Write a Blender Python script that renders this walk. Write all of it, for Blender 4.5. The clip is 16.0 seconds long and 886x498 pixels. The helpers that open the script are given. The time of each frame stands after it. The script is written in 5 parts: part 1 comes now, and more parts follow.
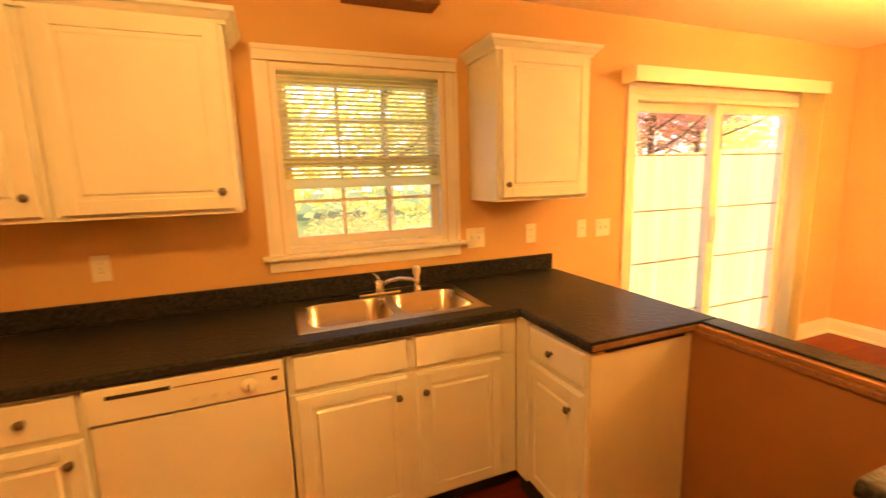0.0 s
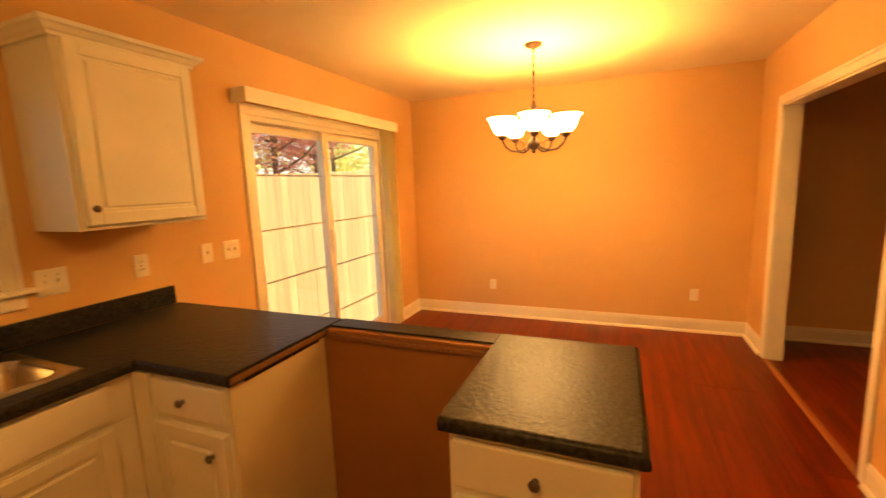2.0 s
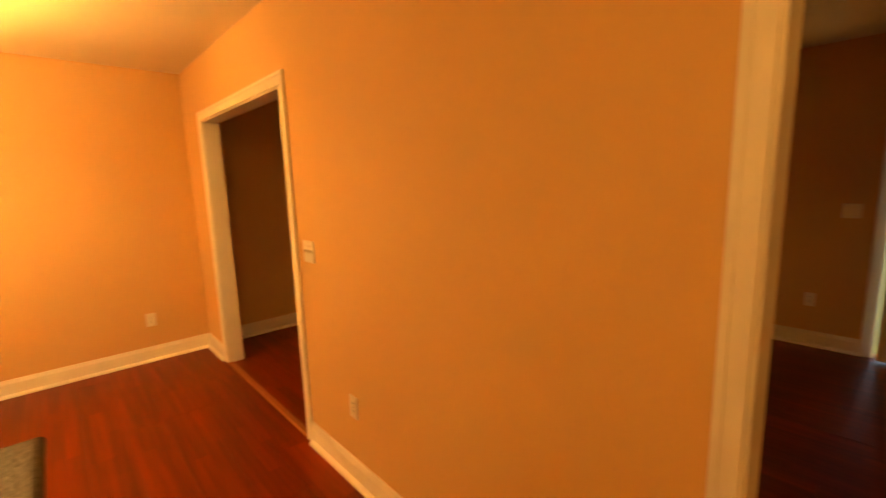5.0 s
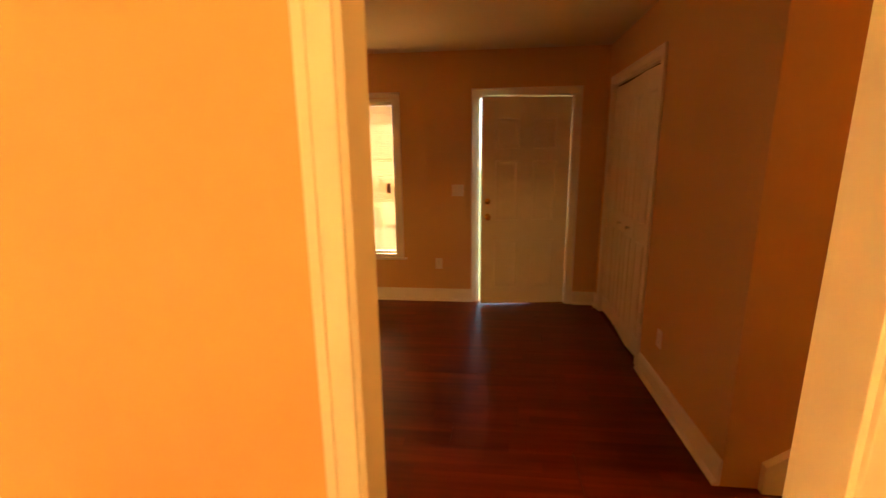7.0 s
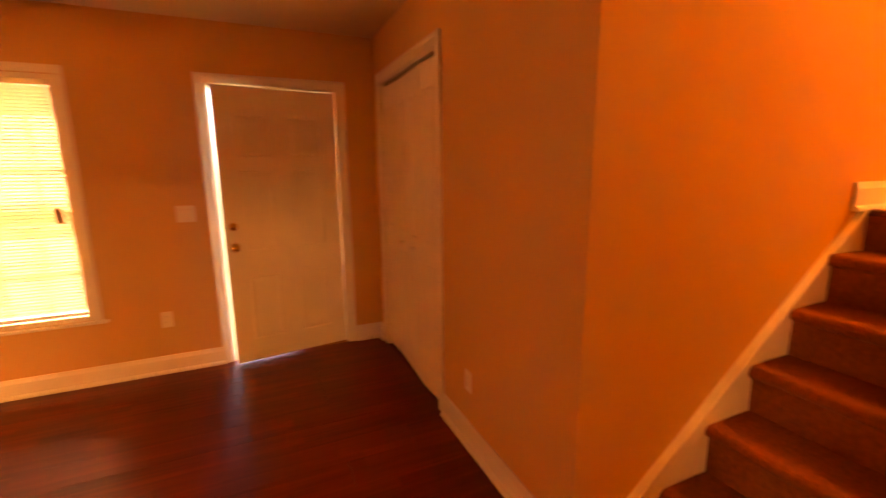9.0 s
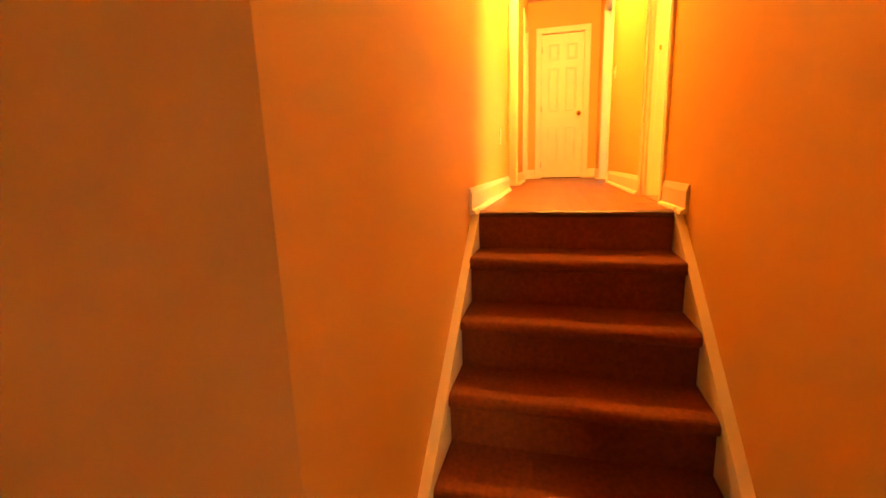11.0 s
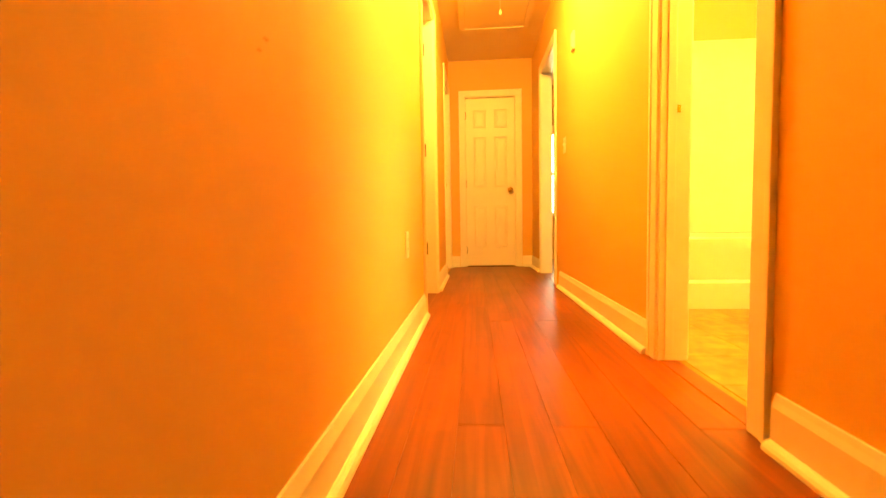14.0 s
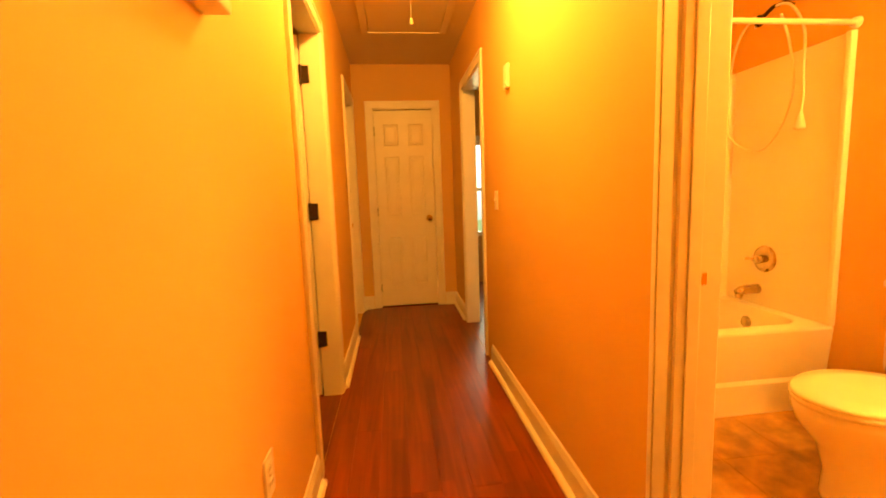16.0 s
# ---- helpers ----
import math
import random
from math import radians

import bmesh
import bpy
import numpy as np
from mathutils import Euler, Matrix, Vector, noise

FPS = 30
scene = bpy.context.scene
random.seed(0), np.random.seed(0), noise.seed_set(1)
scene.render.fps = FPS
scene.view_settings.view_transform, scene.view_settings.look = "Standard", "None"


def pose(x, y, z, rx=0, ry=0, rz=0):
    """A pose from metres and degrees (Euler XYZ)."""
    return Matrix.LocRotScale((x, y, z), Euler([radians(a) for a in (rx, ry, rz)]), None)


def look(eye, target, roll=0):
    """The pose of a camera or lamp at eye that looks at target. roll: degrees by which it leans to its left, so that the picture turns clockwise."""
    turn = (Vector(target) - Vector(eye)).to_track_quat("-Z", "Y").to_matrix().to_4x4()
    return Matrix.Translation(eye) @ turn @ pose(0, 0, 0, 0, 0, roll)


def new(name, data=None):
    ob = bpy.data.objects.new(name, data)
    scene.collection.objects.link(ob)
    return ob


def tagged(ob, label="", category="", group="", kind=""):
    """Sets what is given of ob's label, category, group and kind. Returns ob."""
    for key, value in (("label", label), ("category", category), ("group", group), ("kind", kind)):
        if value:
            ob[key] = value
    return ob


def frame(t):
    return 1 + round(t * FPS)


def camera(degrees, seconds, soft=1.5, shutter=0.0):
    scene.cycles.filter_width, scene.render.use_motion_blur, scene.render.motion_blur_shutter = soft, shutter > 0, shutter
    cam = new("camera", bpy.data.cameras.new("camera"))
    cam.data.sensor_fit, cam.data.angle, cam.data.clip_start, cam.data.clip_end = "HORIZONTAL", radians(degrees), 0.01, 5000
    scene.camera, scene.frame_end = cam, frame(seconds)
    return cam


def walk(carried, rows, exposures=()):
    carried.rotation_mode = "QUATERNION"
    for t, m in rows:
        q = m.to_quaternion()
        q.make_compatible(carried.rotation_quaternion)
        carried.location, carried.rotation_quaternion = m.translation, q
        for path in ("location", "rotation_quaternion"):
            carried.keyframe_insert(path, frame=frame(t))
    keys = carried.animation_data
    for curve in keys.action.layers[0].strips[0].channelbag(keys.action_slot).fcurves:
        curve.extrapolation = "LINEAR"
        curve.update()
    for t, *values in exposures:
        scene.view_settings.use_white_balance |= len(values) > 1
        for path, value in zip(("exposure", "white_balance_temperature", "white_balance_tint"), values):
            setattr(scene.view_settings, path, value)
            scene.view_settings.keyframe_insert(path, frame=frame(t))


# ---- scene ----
cam = camera(92.0, 16.0, 1.4, 0.5)

PATH = [
    (0, (1.09, -2.204, 1.489), (1.81, -0.368, 1.161), -1.7),
    (0.5, (1.075, -2.171, 1.494), (2.144, -0.51, 1.177), -1.9),
    (1, (1.095, -2.171, 1.502), (2.519, -0.794, 1.224), -2.5),
    (1.5, (1.124, -2.197, 1.503), (2.8, -1.142, 1.218), -2.8),
    (2, (1.141, -2.228, 1.492), (2.968, -1.472, 1.194), -2.1),
    (2.5, (1.194, -2.254, 1.483), (3.112, -1.762, 1.206), -1.6),
    (3, (1.278, -2.289, 1.479), (3.243, -2.027, 1.217), -1.8),
    (3.5, (1.351, -2.335, 1.48), (3.326, -2.449, 1.18), -1.7),
    (4, (1.396, -2.346, 1.485), (3.276, -2.954, 1.172), -2.0),
    (4.5, (1.391, -2.356, 1.483), (3.092, -3.356, 1.155), -1.9),
    (5, (1.366, -2.381, 1.476), (2.824, -3.713, 1.161), -1.7),
    (5.2, (1.343, -2.396, 1.467), (2.694, -3.834, 1.145), -1.8),
    (7.3, (1.326, -2.849, 1.492), (1.406, -4.808, 1.1), -0.6),
    (7.5, (1.314, -2.934, 1.499), (1.318, -4.902, 1.143), -0.8),
    (8, (1.34, -3.16, 1.53), (1.172, -5.115, 1.165), -1.6),
    (8.5, (1.307, -3.372, 1.542), (0.923, -5.311, 1.24), -0.9),
    (9, (1.229, -3.52, 1.456), (0.434, -5.316, 1.079), -0.6),
    (9.5, (1.141, -3.686, 1.476), (-0.129, -5.194, 1.138), -1.8),
    (10, (1.018, -3.895, 1.482), (-0.638, -4.936, 1.072), -2.9),
    (12.3, (0.385, -4.188, 1.508), (-1.585, -4.428, 1.26), -0.9),
    (12.5, (0.259, -4.182, 1.512), (-1.717, -4.405, 1.301), -0.3),
    (13, (-0.065, -4.191, 1.521), (-2.049, -4.356, 1.329), -1.3),
    (13.5, (-0.389, -4.175, 1.638), (-2.378, -4.356, 1.532), -0.5),
    (14, (-0.675, -4.245, 1.768), (-2.665, -4.397, 1.65), -1.0),
    (14.5, (-0.904, -4.222, 1.948), (-2.894, -4.183, 1.754), -1.3),
    (15, (-1.089, -4.205, 2.102), (-3.069, -4.328, 1.85), -1.6),
    (15.5, (-1.256, -4.218, 2.243), (-3.237, -4.178, 1.977), -2.7),
    (16, (-1.437, -4.191, 2.373), (-3.41, -3.969, 2.13), -2.0),
]

EXPOSURES = [
    (0.0, 1.9, 6900, 10), (1.0, 1.82, 6900, 10), (1.5, 1.35, 7200, 10), (2.0, 1.05, 7150, 10), (3.0, 0.95, 7150, 10), (3.5, 1.0, 7300, 10), (4.5, 0.95, 7600, 10), (5.2, 1.0, 7600, 8),
    (7.3, 2.35, 6700, 4), (7.7, 2.4, 7900, 20), (8.2, 2.7, 9200, 44), (8.6, 2.95, 9500, 54), (9.0, 3.1, 9500, 50), (9.5, 3.4, 9000, 34), (10.0, 3.4, 7800, 16),
    (12.5, 3.08, 7000, 6), (13.5, 3.12, 6700, -16), (14.5, 2.57, 6550, -22), (15.5, 2.0, 6700, -16), (16.0, 1.74, 6800, -10)]
walk(cam, [(t, look(eye, target, roll)) for t, eye, target, roll in PATH], EXPOSURES)

# ---- world, sun, large lights ----
TUNGSTEN = (1.0, 0.44, 0.07)
world = bpy.data.worlds.new("sky")
scene.world = world
world.use_nodes = True
wn = world.node_tree.nodes
sky = wn.new("ShaderNodeTexSky")
sky.sky_type, sky.sun_disc = "NISHITA", False
sky.sun_elevation, sky.sun_rotation = radians(52), radians(130)
wn["Background"].inputs[1].default_value = 0.15
world.node_tree.links.new(sky.outputs[0], wn["Background"].inputs[0])
sun = new("sun", bpy.data.lights.new("sun", "SUN"))
sun.data.energy, sun.data.angle, sun.data.color = 5.0, radians(0.6), (1.0, 0.84, 0.56)
sun.rotation_euler = (radians(38), 0, radians(50))


def point_lamp(name, at, watts, size, colour=TUNGSTEN):
    ob = new(name, bpy.data.lights.new(name, "POINT"))
    ob.data.energy, ob.data.shadow_soft_size, ob.data.color = watts, size, colour
    ob.location = at
    return ob


def area_lamp(name, at, target, w, h, watts, colour):
    ob = new(name, bpy.data.lights.new(name, "AREA"))
    ob.data.shape, ob.data.size, ob.data.size_y = "RECTANGLE", w, h
    ob.data.energy, ob.data.color = watts, colour
    ob.matrix_world = look(at, target)
    return ob


H = 1.24  # upper hall floor
DAY = (1.0, 0.80, 0.46)
CHAND = (4.32, -1.65)
KLIGHT = (0.9, -1.9)
HLIGHT = (-3.15, -4.06)
for n in range(5):
    a = radians(47 + 72 * n)
    point_lamp("chandelier_bulb", (CHAND[0] + 0.23 * math.cos(a), CHAND[1] + 0.23 * math.sin(a), 1.888), 6.4, 0.045)
point_lamp("kitchen_bulb", (KLIGHT[0], KLIGHT[1], 2.33), 17.0, 0.10, (1.0, 0.53, 0.14))
for n in range(4):
    point_lamp("vanity_bulb", (-2.26 + 0.20 * n, -2.20, H + 2.02), 9.5, 0.05)
point_lamp("hall_bulb", (HLIGHT[0], HLIGHT[1], 3.55), 32.0, 0.10)
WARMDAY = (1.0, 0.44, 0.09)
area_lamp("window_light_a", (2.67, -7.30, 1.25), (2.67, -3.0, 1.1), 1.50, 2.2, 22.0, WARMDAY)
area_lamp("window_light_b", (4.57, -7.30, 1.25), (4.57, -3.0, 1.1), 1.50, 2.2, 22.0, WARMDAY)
area_lamp("window_light_c", (-7.10, -2.83, 2.45), (-4.0, -2.83, 2.2), 0.86, 1.2, 7.0, DAY)

# ---- materials ----
def mat(name, base, rough=0.5, metal=0.0, scale=8.0, vary=0.06, bump=0.0, bump_scale=300.0, per_object=0.0, coat=0.0, spread=0.05):
    m = bpy.data.materials.new(name)
    m.use_nodes = True
    nt = m.node_tree
    b = nt.nodes["Principled BSDF"]
    b.inputs["Roughness"].default_value, b.inputs["Metallic"].default_value = rough, metal
    b.inputs["Coat Weight"].default_value = coat
    geo = nt.nodes.new("ShaderNodeNewGeometry")
    n1 = nt.nodes.new("ShaderNodeTexNoise")
    n1.inputs["Scale"].default_value, n1.inputs["Detail"].default_value = scale, 6
    nt.links.new(geo.outputs["Position"], n1.inputs["Vector"])
    hsv = nt.nodes.new("ShaderNodeHueSaturation")
    hsv.inputs["Color"].default_value = (*base, 1)
    rng = nt.nodes.new("ShaderNodeMapRange")
    rng.inputs["From Min"].default_value, rng.inputs["From Max"].default_value = 0.3, 0.7
    rng.inputs["To Min"].default_value, rng.inputs["To Max"].default_value = 1 - vary, 1 + vary
    nt.links.new(n1.outputs["Fac"], rng.inputs["Value"])
    value = rng.outputs[0]
    if per_object:
        info = nt.nodes.new("ShaderNodeObjectInfo")
        r2 = nt.nodes.new("ShaderNodeMapRange")
        r2.inputs["To Min"].default_value, r2.inputs["To Max"].default_value = 1 - per_object, 1 + per_object
        nt.links.new(info.outputs["Random"], r2.inputs["Value"])
        mul = nt.nodes.new("ShaderNodeMath")
        mul.operation = "MULTIPLY"
        nt.links.new(value, mul.inputs[0])
        nt.links.new(r2.outputs[0], mul.inputs[1])
        value = mul.outputs[0]
    nt.links.new(value, hsv.inputs["Value"])
    nt.links.new(hsv.outputs[0], b.inputs["Base Color"])
    r3 = nt.nodes.new("ShaderNodeMapRange")
    r3.inputs["To Min"].default_value, r3.inputs["To Max"].default_value = max(0.02, rough - spread), min(1, rough + spread)
    nt.links.new(n1.outputs["Fac"], r3.inputs["Value"])
    nt.links.new(r3.outputs[0], b.inputs["Roughness"])
    if bump:
        n2 = nt.nodes.new("ShaderNodeTexNoise")
        n2.inputs["Scale"].default_value, n2.inputs["Detail"].default_value = bump_scale, 3
        nt.links.new(geo.outputs["Position"], n2.inputs["Vector"])
        bp = nt.nodes.new("ShaderNodeBump")
        bp.inputs["Strength"].default_value, bp.inputs["Distance"].default_value = bump, 0.002
        nt.links.new(n2.outputs["Fac"], bp.inputs["Height"])
        nt.links.new(bp.outputs[0], b.inputs["Normal"])
    return m


def glow(name, colour, strength):
    m = bpy.data.materials.new(name)
    m.use_nodes = True
    b = m.node_tree.nodes["Principled BSDF"]
    b.inputs["Base Color"].default_value = (0.8, 0.75, 0.65, 1)
    b.inputs["Emission Color"].default_value, b.inputs["Emission Strength"].default_value = (*colour, 1), strength
    return m


def glass_mat(name):
    m = bpy.data.materials.new(name)
    m.use_nodes = True
    nt = m.node_tree
    b = nt.nodes["Principled BSDF"]
    nt.nodes.remove(b)
    g, t, mix = (nt.nodes.new(k) for k in ("ShaderNodeBsdfGlossy", "ShaderNodeBsdfTransparent", "ShaderNodeMixShader"))
    g.inputs["Roughness"].default_value = 0.02
    mix.inputs[0].default_value = 0.04
    nt.links.new(t.outputs[0], mix.inputs[1])
    nt.links.new(g.outputs[0], mix.inputs[2])
    nt.links.new(mix.outputs[0], nt.nodes["Material Output"].inputs[0])
    return m


def wood_mat(name, dark, light, rough, along="x", per_object=0.15, grain=1.0):
    """Wood whose grain runs along x, y or z, shifted from piece to piece."""
    m = bpy.data.materials.new(name)
    m.use_nodes = True
    nt = m.node_tree
    b = nt.nodes["Principled BSDF"]
    geo, info = nt.nodes.new("ShaderNodeNewGeometry"), nt.nodes.new("ShaderNodeObjectInfo")
    add = nt.nodes.new("ShaderNodeVectorMath")
    add.operation = "ADD"
    sc = nt.nodes.new("ShaderNodeVectorMath")
    sc.operation = "SCALE"
    nt.links.new(info.outputs["Random"], sc.inputs["Scale"])
    sc.inputs[0].default_value = (37, 91, 53)
    nt.links.new(geo.outputs["Position"], add.inputs[0])
    nt.links.new(sc.outputs[0], add.inputs[1])
    mp = nt.nodes.new("ShaderNodeMapping")
    s = {"x": (1.2, 22, 22), "y": (22, 1.2, 22), "z": (22, 22, 1.2)}[along]
    mp.inputs["Scale"].default_value = [v * grain for v in s]
    nt.links.new(add.outputs[0], mp.inputs[0])
    n1 = nt.nodes.new("ShaderNodeTexNoise")
    n1.inputs["Scale"].default_value, n1.inputs["Detail"].default_value, n1.inputs["Distortion"].default_value = 1.0, 2, 0.15
    nt.links.new(mp.outputs[0], n1.inputs["Vector"])
    ramp = nt.nodes.new("ShaderNodeValToRGB")
    ramp.color_ramp.elements[0].position, ramp.color_ramp.elements[1].position = 0.22, 0.80
    ramp.color_ramp.elements[0].color, ramp.color_ramp.elements[1].color = (*dark, 1), (*light, 1)
    nt.links.new(n1.outputs["Fac"], ramp.inputs[0])
    hsv = nt.nodes.new("ShaderNodeHueSaturation")
    r2 = nt.nodes.new("ShaderNodeMapRange")
    r2.inputs["To Min"].default_value, r2.inputs["To Max"].default_value = 1 - per_object, 1 + per_object
    nt.links.new(info.outputs["Random"], r2.inputs["Value"])
    nt.links.new(r2.outputs[0], hsv.inputs["Value"])
    nt.links.new(ramp.outputs[0], hsv.inputs["Color"])
    nt.links.new(hsv.outputs[0], b.inputs["Base Color"])
    soft = nt.nodes.new("ShaderNodeTexNoise")
    soft.inputs["Scale"].default_value = 2.5
    nt.links.new(geo.outputs["Position"], soft.inputs["Vector"])
    r3 = nt.nodes.new("ShaderNodeMapRange")
    r3.inputs["To Min"].default_value, r3.inputs["To Max"].default_value = rough - 0.02, rough + 0.06
    nt.links.new(soft.outputs["Fac"], r3.inputs["Value"])
    nt.links.new(r3.outputs[0], b.inputs["Roughness"])
    return m


WALL = mat("tan_wall_paint", (0.66, 0.405, 0.175), 0.75, scale=1.3, vary=0.03, bump=0.25, bump_scale=220)
CEIL = mat("ceiling_paint", (0.74, 0.60, 0.40), 0.85, scale=2.0, vary=0.02, bump=0.3, bump_scale=120)
TRIM = mat("white_trim_paint", (0.80, 0.74, 0.62), 0.38, scale=6, vary=0.03, bump=0.05, bump_scale=90)
CAB = mat("white_cabinet_paint", (0.82, 0.80, 0.70), 0.42, scale=5, vary=0.03, bump=0.06, bump_scale=140)
APPL = mat("white_appliance_enamel", (0.80, 0.76, 0.64), 0.36, scale=4, vary=0.02)
PLASTIC = mat("ivory_plastic", (0.80, 0.72, 0.56), 0.4, scale=20, vary=0.02)
COUNTER = mat("dark_green_laminate", (0.024, 0.024, 0.022), 0.36, scale=75, vary=0.75, bump=1.0, bump_scale=62, spread=0.05)
COUNTER.node_tree.nodes["Principled BSDF"].inputs["Specular IOR Level"].default_value = 0.15
STEEL = mat("stainless_steel", (0.56, 0.52, 0.46), 0.24, 1.0, scale=30, vary=0.06, bump=0.03)
CHROME = mat("chrome", (0.75, 0.72, 0.68), 0.12, 1.0, vary=0.02)
# chrome darkened and browned to carry the brown reflections of the tub fittings
BROWNCHROME = mat("brown_reflecting_chrome", (0.52, 0.43, 0.31), 0.2, 1.0, scale=25, vary=0.12)
BRASS = mat("brass", (0.70, 0.45, 0.16), 0.2, 1.0, vary=0.05)
BRONZE = mat("bronze", (0.030, 0.013, 0.006), 0.6, 0.1, scale=30, vary=0.2)
BRONZE.node_tree.nodes["Principled BSDF"].inputs["Specular IOR Level"].default_value = 0.25
NICKEL = mat("dark_nickel", (0.20, 0.17, 0.14), 0.36, 1.0, vary=0.1)
# near-black that stands in for the shade inside gaps, slots and recesses
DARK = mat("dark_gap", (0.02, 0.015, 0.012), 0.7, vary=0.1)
RAWEDGE = mat("raw_chipboard_edge", (0.25, 0.115, 0.042), 0.8, scale=90, vary=0.25, bump=0.3)
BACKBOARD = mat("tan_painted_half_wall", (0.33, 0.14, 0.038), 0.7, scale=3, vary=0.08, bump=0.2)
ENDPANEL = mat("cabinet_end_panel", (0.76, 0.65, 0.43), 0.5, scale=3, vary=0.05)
CARPET = mat("brown_carpet", (0.185, 0.044, 0.011), 0.95, scale=55, vary=0.24, bump=1.0, bump_scale=420)
PLANK = wood_mat("red_laminate_plank", (0.100, 0.0100, 0.0023), (0.192, 0.0240, 0.0045), 0.33, per_object=0.08, grain=1.3)
PLANK.node_tree.nodes["Principled BSDF"].inputs["Specular IOR Level"].default_value = 0.25
HALLPLANK = wood_mat("orange_brown_laminate_plank", (0.105, 0.014, 0.003), (0.240, 0.043, 0.008), 0.34, per_object=0.10, grain=1.0)
hall_nodes = HALLPLANK.node_tree.nodes
hall_nodes["Noise Texture"].inputs["Distortion"].default_value, hall_nodes["Noise Texture"].inputs["Detail"].default_value = 1.1, 3
hall_nodes["Color Ramp"].color_ramp.elements[0].position, hall_nodes["Color Ramp"].color_ramp.elements[1].position = 0.25, 0.74


def printed_strips(m, width, length, low, high):
    """Narrow strips of differing tone printed across a laminate board, running along x."""
    nt = m.node_tree
    geo = nt.nodes.new("ShaderNodeNewGeometry")
    xyz = nt.nodes.new("ShaderNodeSeparateXYZ")
    nt.links.new(geo.outputs["Position"], xyz.inputs[0])

    def op(kind, a, b=None):
        n = nt.nodes.new("ShaderNodeMath")
        n.operation = kind
        for k, v in enumerate((a, b)):
            if isinstance(v, (int, float)):
                n.inputs[k].default_value = v
            elif v is not None:
                nt.links.new(v, n.inputs[k])
        return n.outputs[0]

    row = op("FLOOR", op("DIVIDE", xyz.outputs["Y"], width))
    shift = nt.nodes.new("ShaderNodeTexWhiteNoise")
    shift.noise_dimensions = "1D"
    nt.links.new(row, shift.inputs["W"])
    col = op("FLOOR", op("ADD", op("DIVIDE", xyz.outputs["X"], length), op("MULTIPLY", shift.outputs["Value"], 9.0)))
    both = nt.nodes.new("ShaderNodeCombineXYZ")
    nt.links.new(row, both.inputs[0])
    nt.links.new(col, both.inputs[1])
    tone = nt.nodes.new("ShaderNodeTexWhiteNoise")
    tone.noise_dimensions = "2D"
    nt.links.new(both.outputs[0], tone.inputs["Vector"])
    spread = nt.nodes.new("ShaderNodeMapRange")
    spread.inputs["To Min"].default_value, spread.inputs["To Max"].default_value = low, high
    nt.links.new(tone.outputs["Value"], spread.inputs["Value"])
    hsv = nt.nodes["Hue/Saturation/Value"]
    nt.links.new(op("MULTIPLY", hsv.inputs["Value"].links[0].from_socket, spread.outputs[0]), hsv.inputs["Value"])


printed_strips(PLANK, 0.065, 0.55, 0.82, 1.22)
printed_strips(HALLPLANK, 0.0625, 0.9, 0.86, 1.16)
SEAM = mat("floor_underlay", (0.11, 0.019, 0.006), 0.8, vary=0.1)
FENCEWOOD = wood_mat("fence_wood", (0.56, 0.38, 0.16), (0.74, 0.55, 0.26), 0.8, along="z")
REDUCER = wood_mat("threshold_wood", (0.22, 0.075, 0.022), (0.32, 0.12, 0.04), 0.4)
GLASS = glass_mat("window_glass")
FIBRE = mat("white_tub_fibreglass", (0.82, 0.77, 0.62), 0.20, scale=3, vary=0.02)
PORCELAIN = mat("white_porcelain", (0.85, 0.80, 0.68), 0.12, scale=3, vary=0.02, coat=0.3)
TILE = mat("brown_vinyl_tile", (0.43, 0.245, 0.090), 0.45, scale=14, vary=0.34, per_object=0.05, bump=0.1, bump_scale=60)
GROUT = mat("vinyl_joint", (0.40, 0.23, 0.085), 0.7, vary=0.1)
SHADE = glow("lit_frosted_glass", (1.0, 0.56, 0.18), 34.0)
GLOBE = glow("lit_globe", (1.0, 0.62, 0.20), 14.0)
GRIDBAR = mat("tan_grid_bar", (0.42, 0.30, 0.16), 0.5, vary=0.05)
GRASS = mat("lawn", (0.10, 0.12, 0.03), 0.9, scale=6, vary=0.4, bump=0.6, bump_scale=40)
BARK = mat("bark", (0.20, 0.14, 0.09), 0.9, scale=30, vary=0.35, bump=0.8, bump_scale=60)


def leaf_mat(name, base):
    m = mat(name, base, 0.6, scale=3, vary=0.45)
    b = m.node_tree.nodes["Principled BSDF"]
    tr, ad = m.node_tree.nodes.new("ShaderNodeBsdfTranslucent"), m.node_tree.nodes.new("ShaderNodeMixShader")
    tr.inputs["Color"].default_value = (*[min(1, 1.6 * v) for v in base], 1)
    ad.inputs[0].default_value = 0.65
    m.node_tree.links.new(b.outputs[0], ad.inputs[1])
    m.node_tree.links.new(tr.outputs[0], ad.inputs[2])
    m.node_tree.links.new(ad.outputs[0], m.node_tree.nodes["Material Output"].inputs[0])
    return m


BLIND = leaf_mat("white_vinyl_blind", (0.78, 0.70, 0.50))
BLIND.node_tree.nodes["Noise Texture"].inputs["Scale"].default_value = 0.5
CREAM = leaf_mat("cream_vinyl_blind", (0.78, 0.70, 0.50))
CREAM.node_tree.nodes["Translucent BSDF"].inputs["Color"].default_value = (0.38, 0.34, 0.27, 1)
CREAM.node_tree.nodes["Noise Texture"].inputs["Scale"].default_value = 0.5
LEAF_Y = leaf_mat("yellow_green_leaves", (0.60, 0.55, 0.20))
LEAF_G = leaf_mat("green_leaves", (0.40, 0.43, 0.13))
LEAF_R = leaf_mat("red_leaves", (0.46, 0.19, 0.14))
LEAF_O = leaf_mat("orange_leaves", (0.60, 0.42, 0.18))

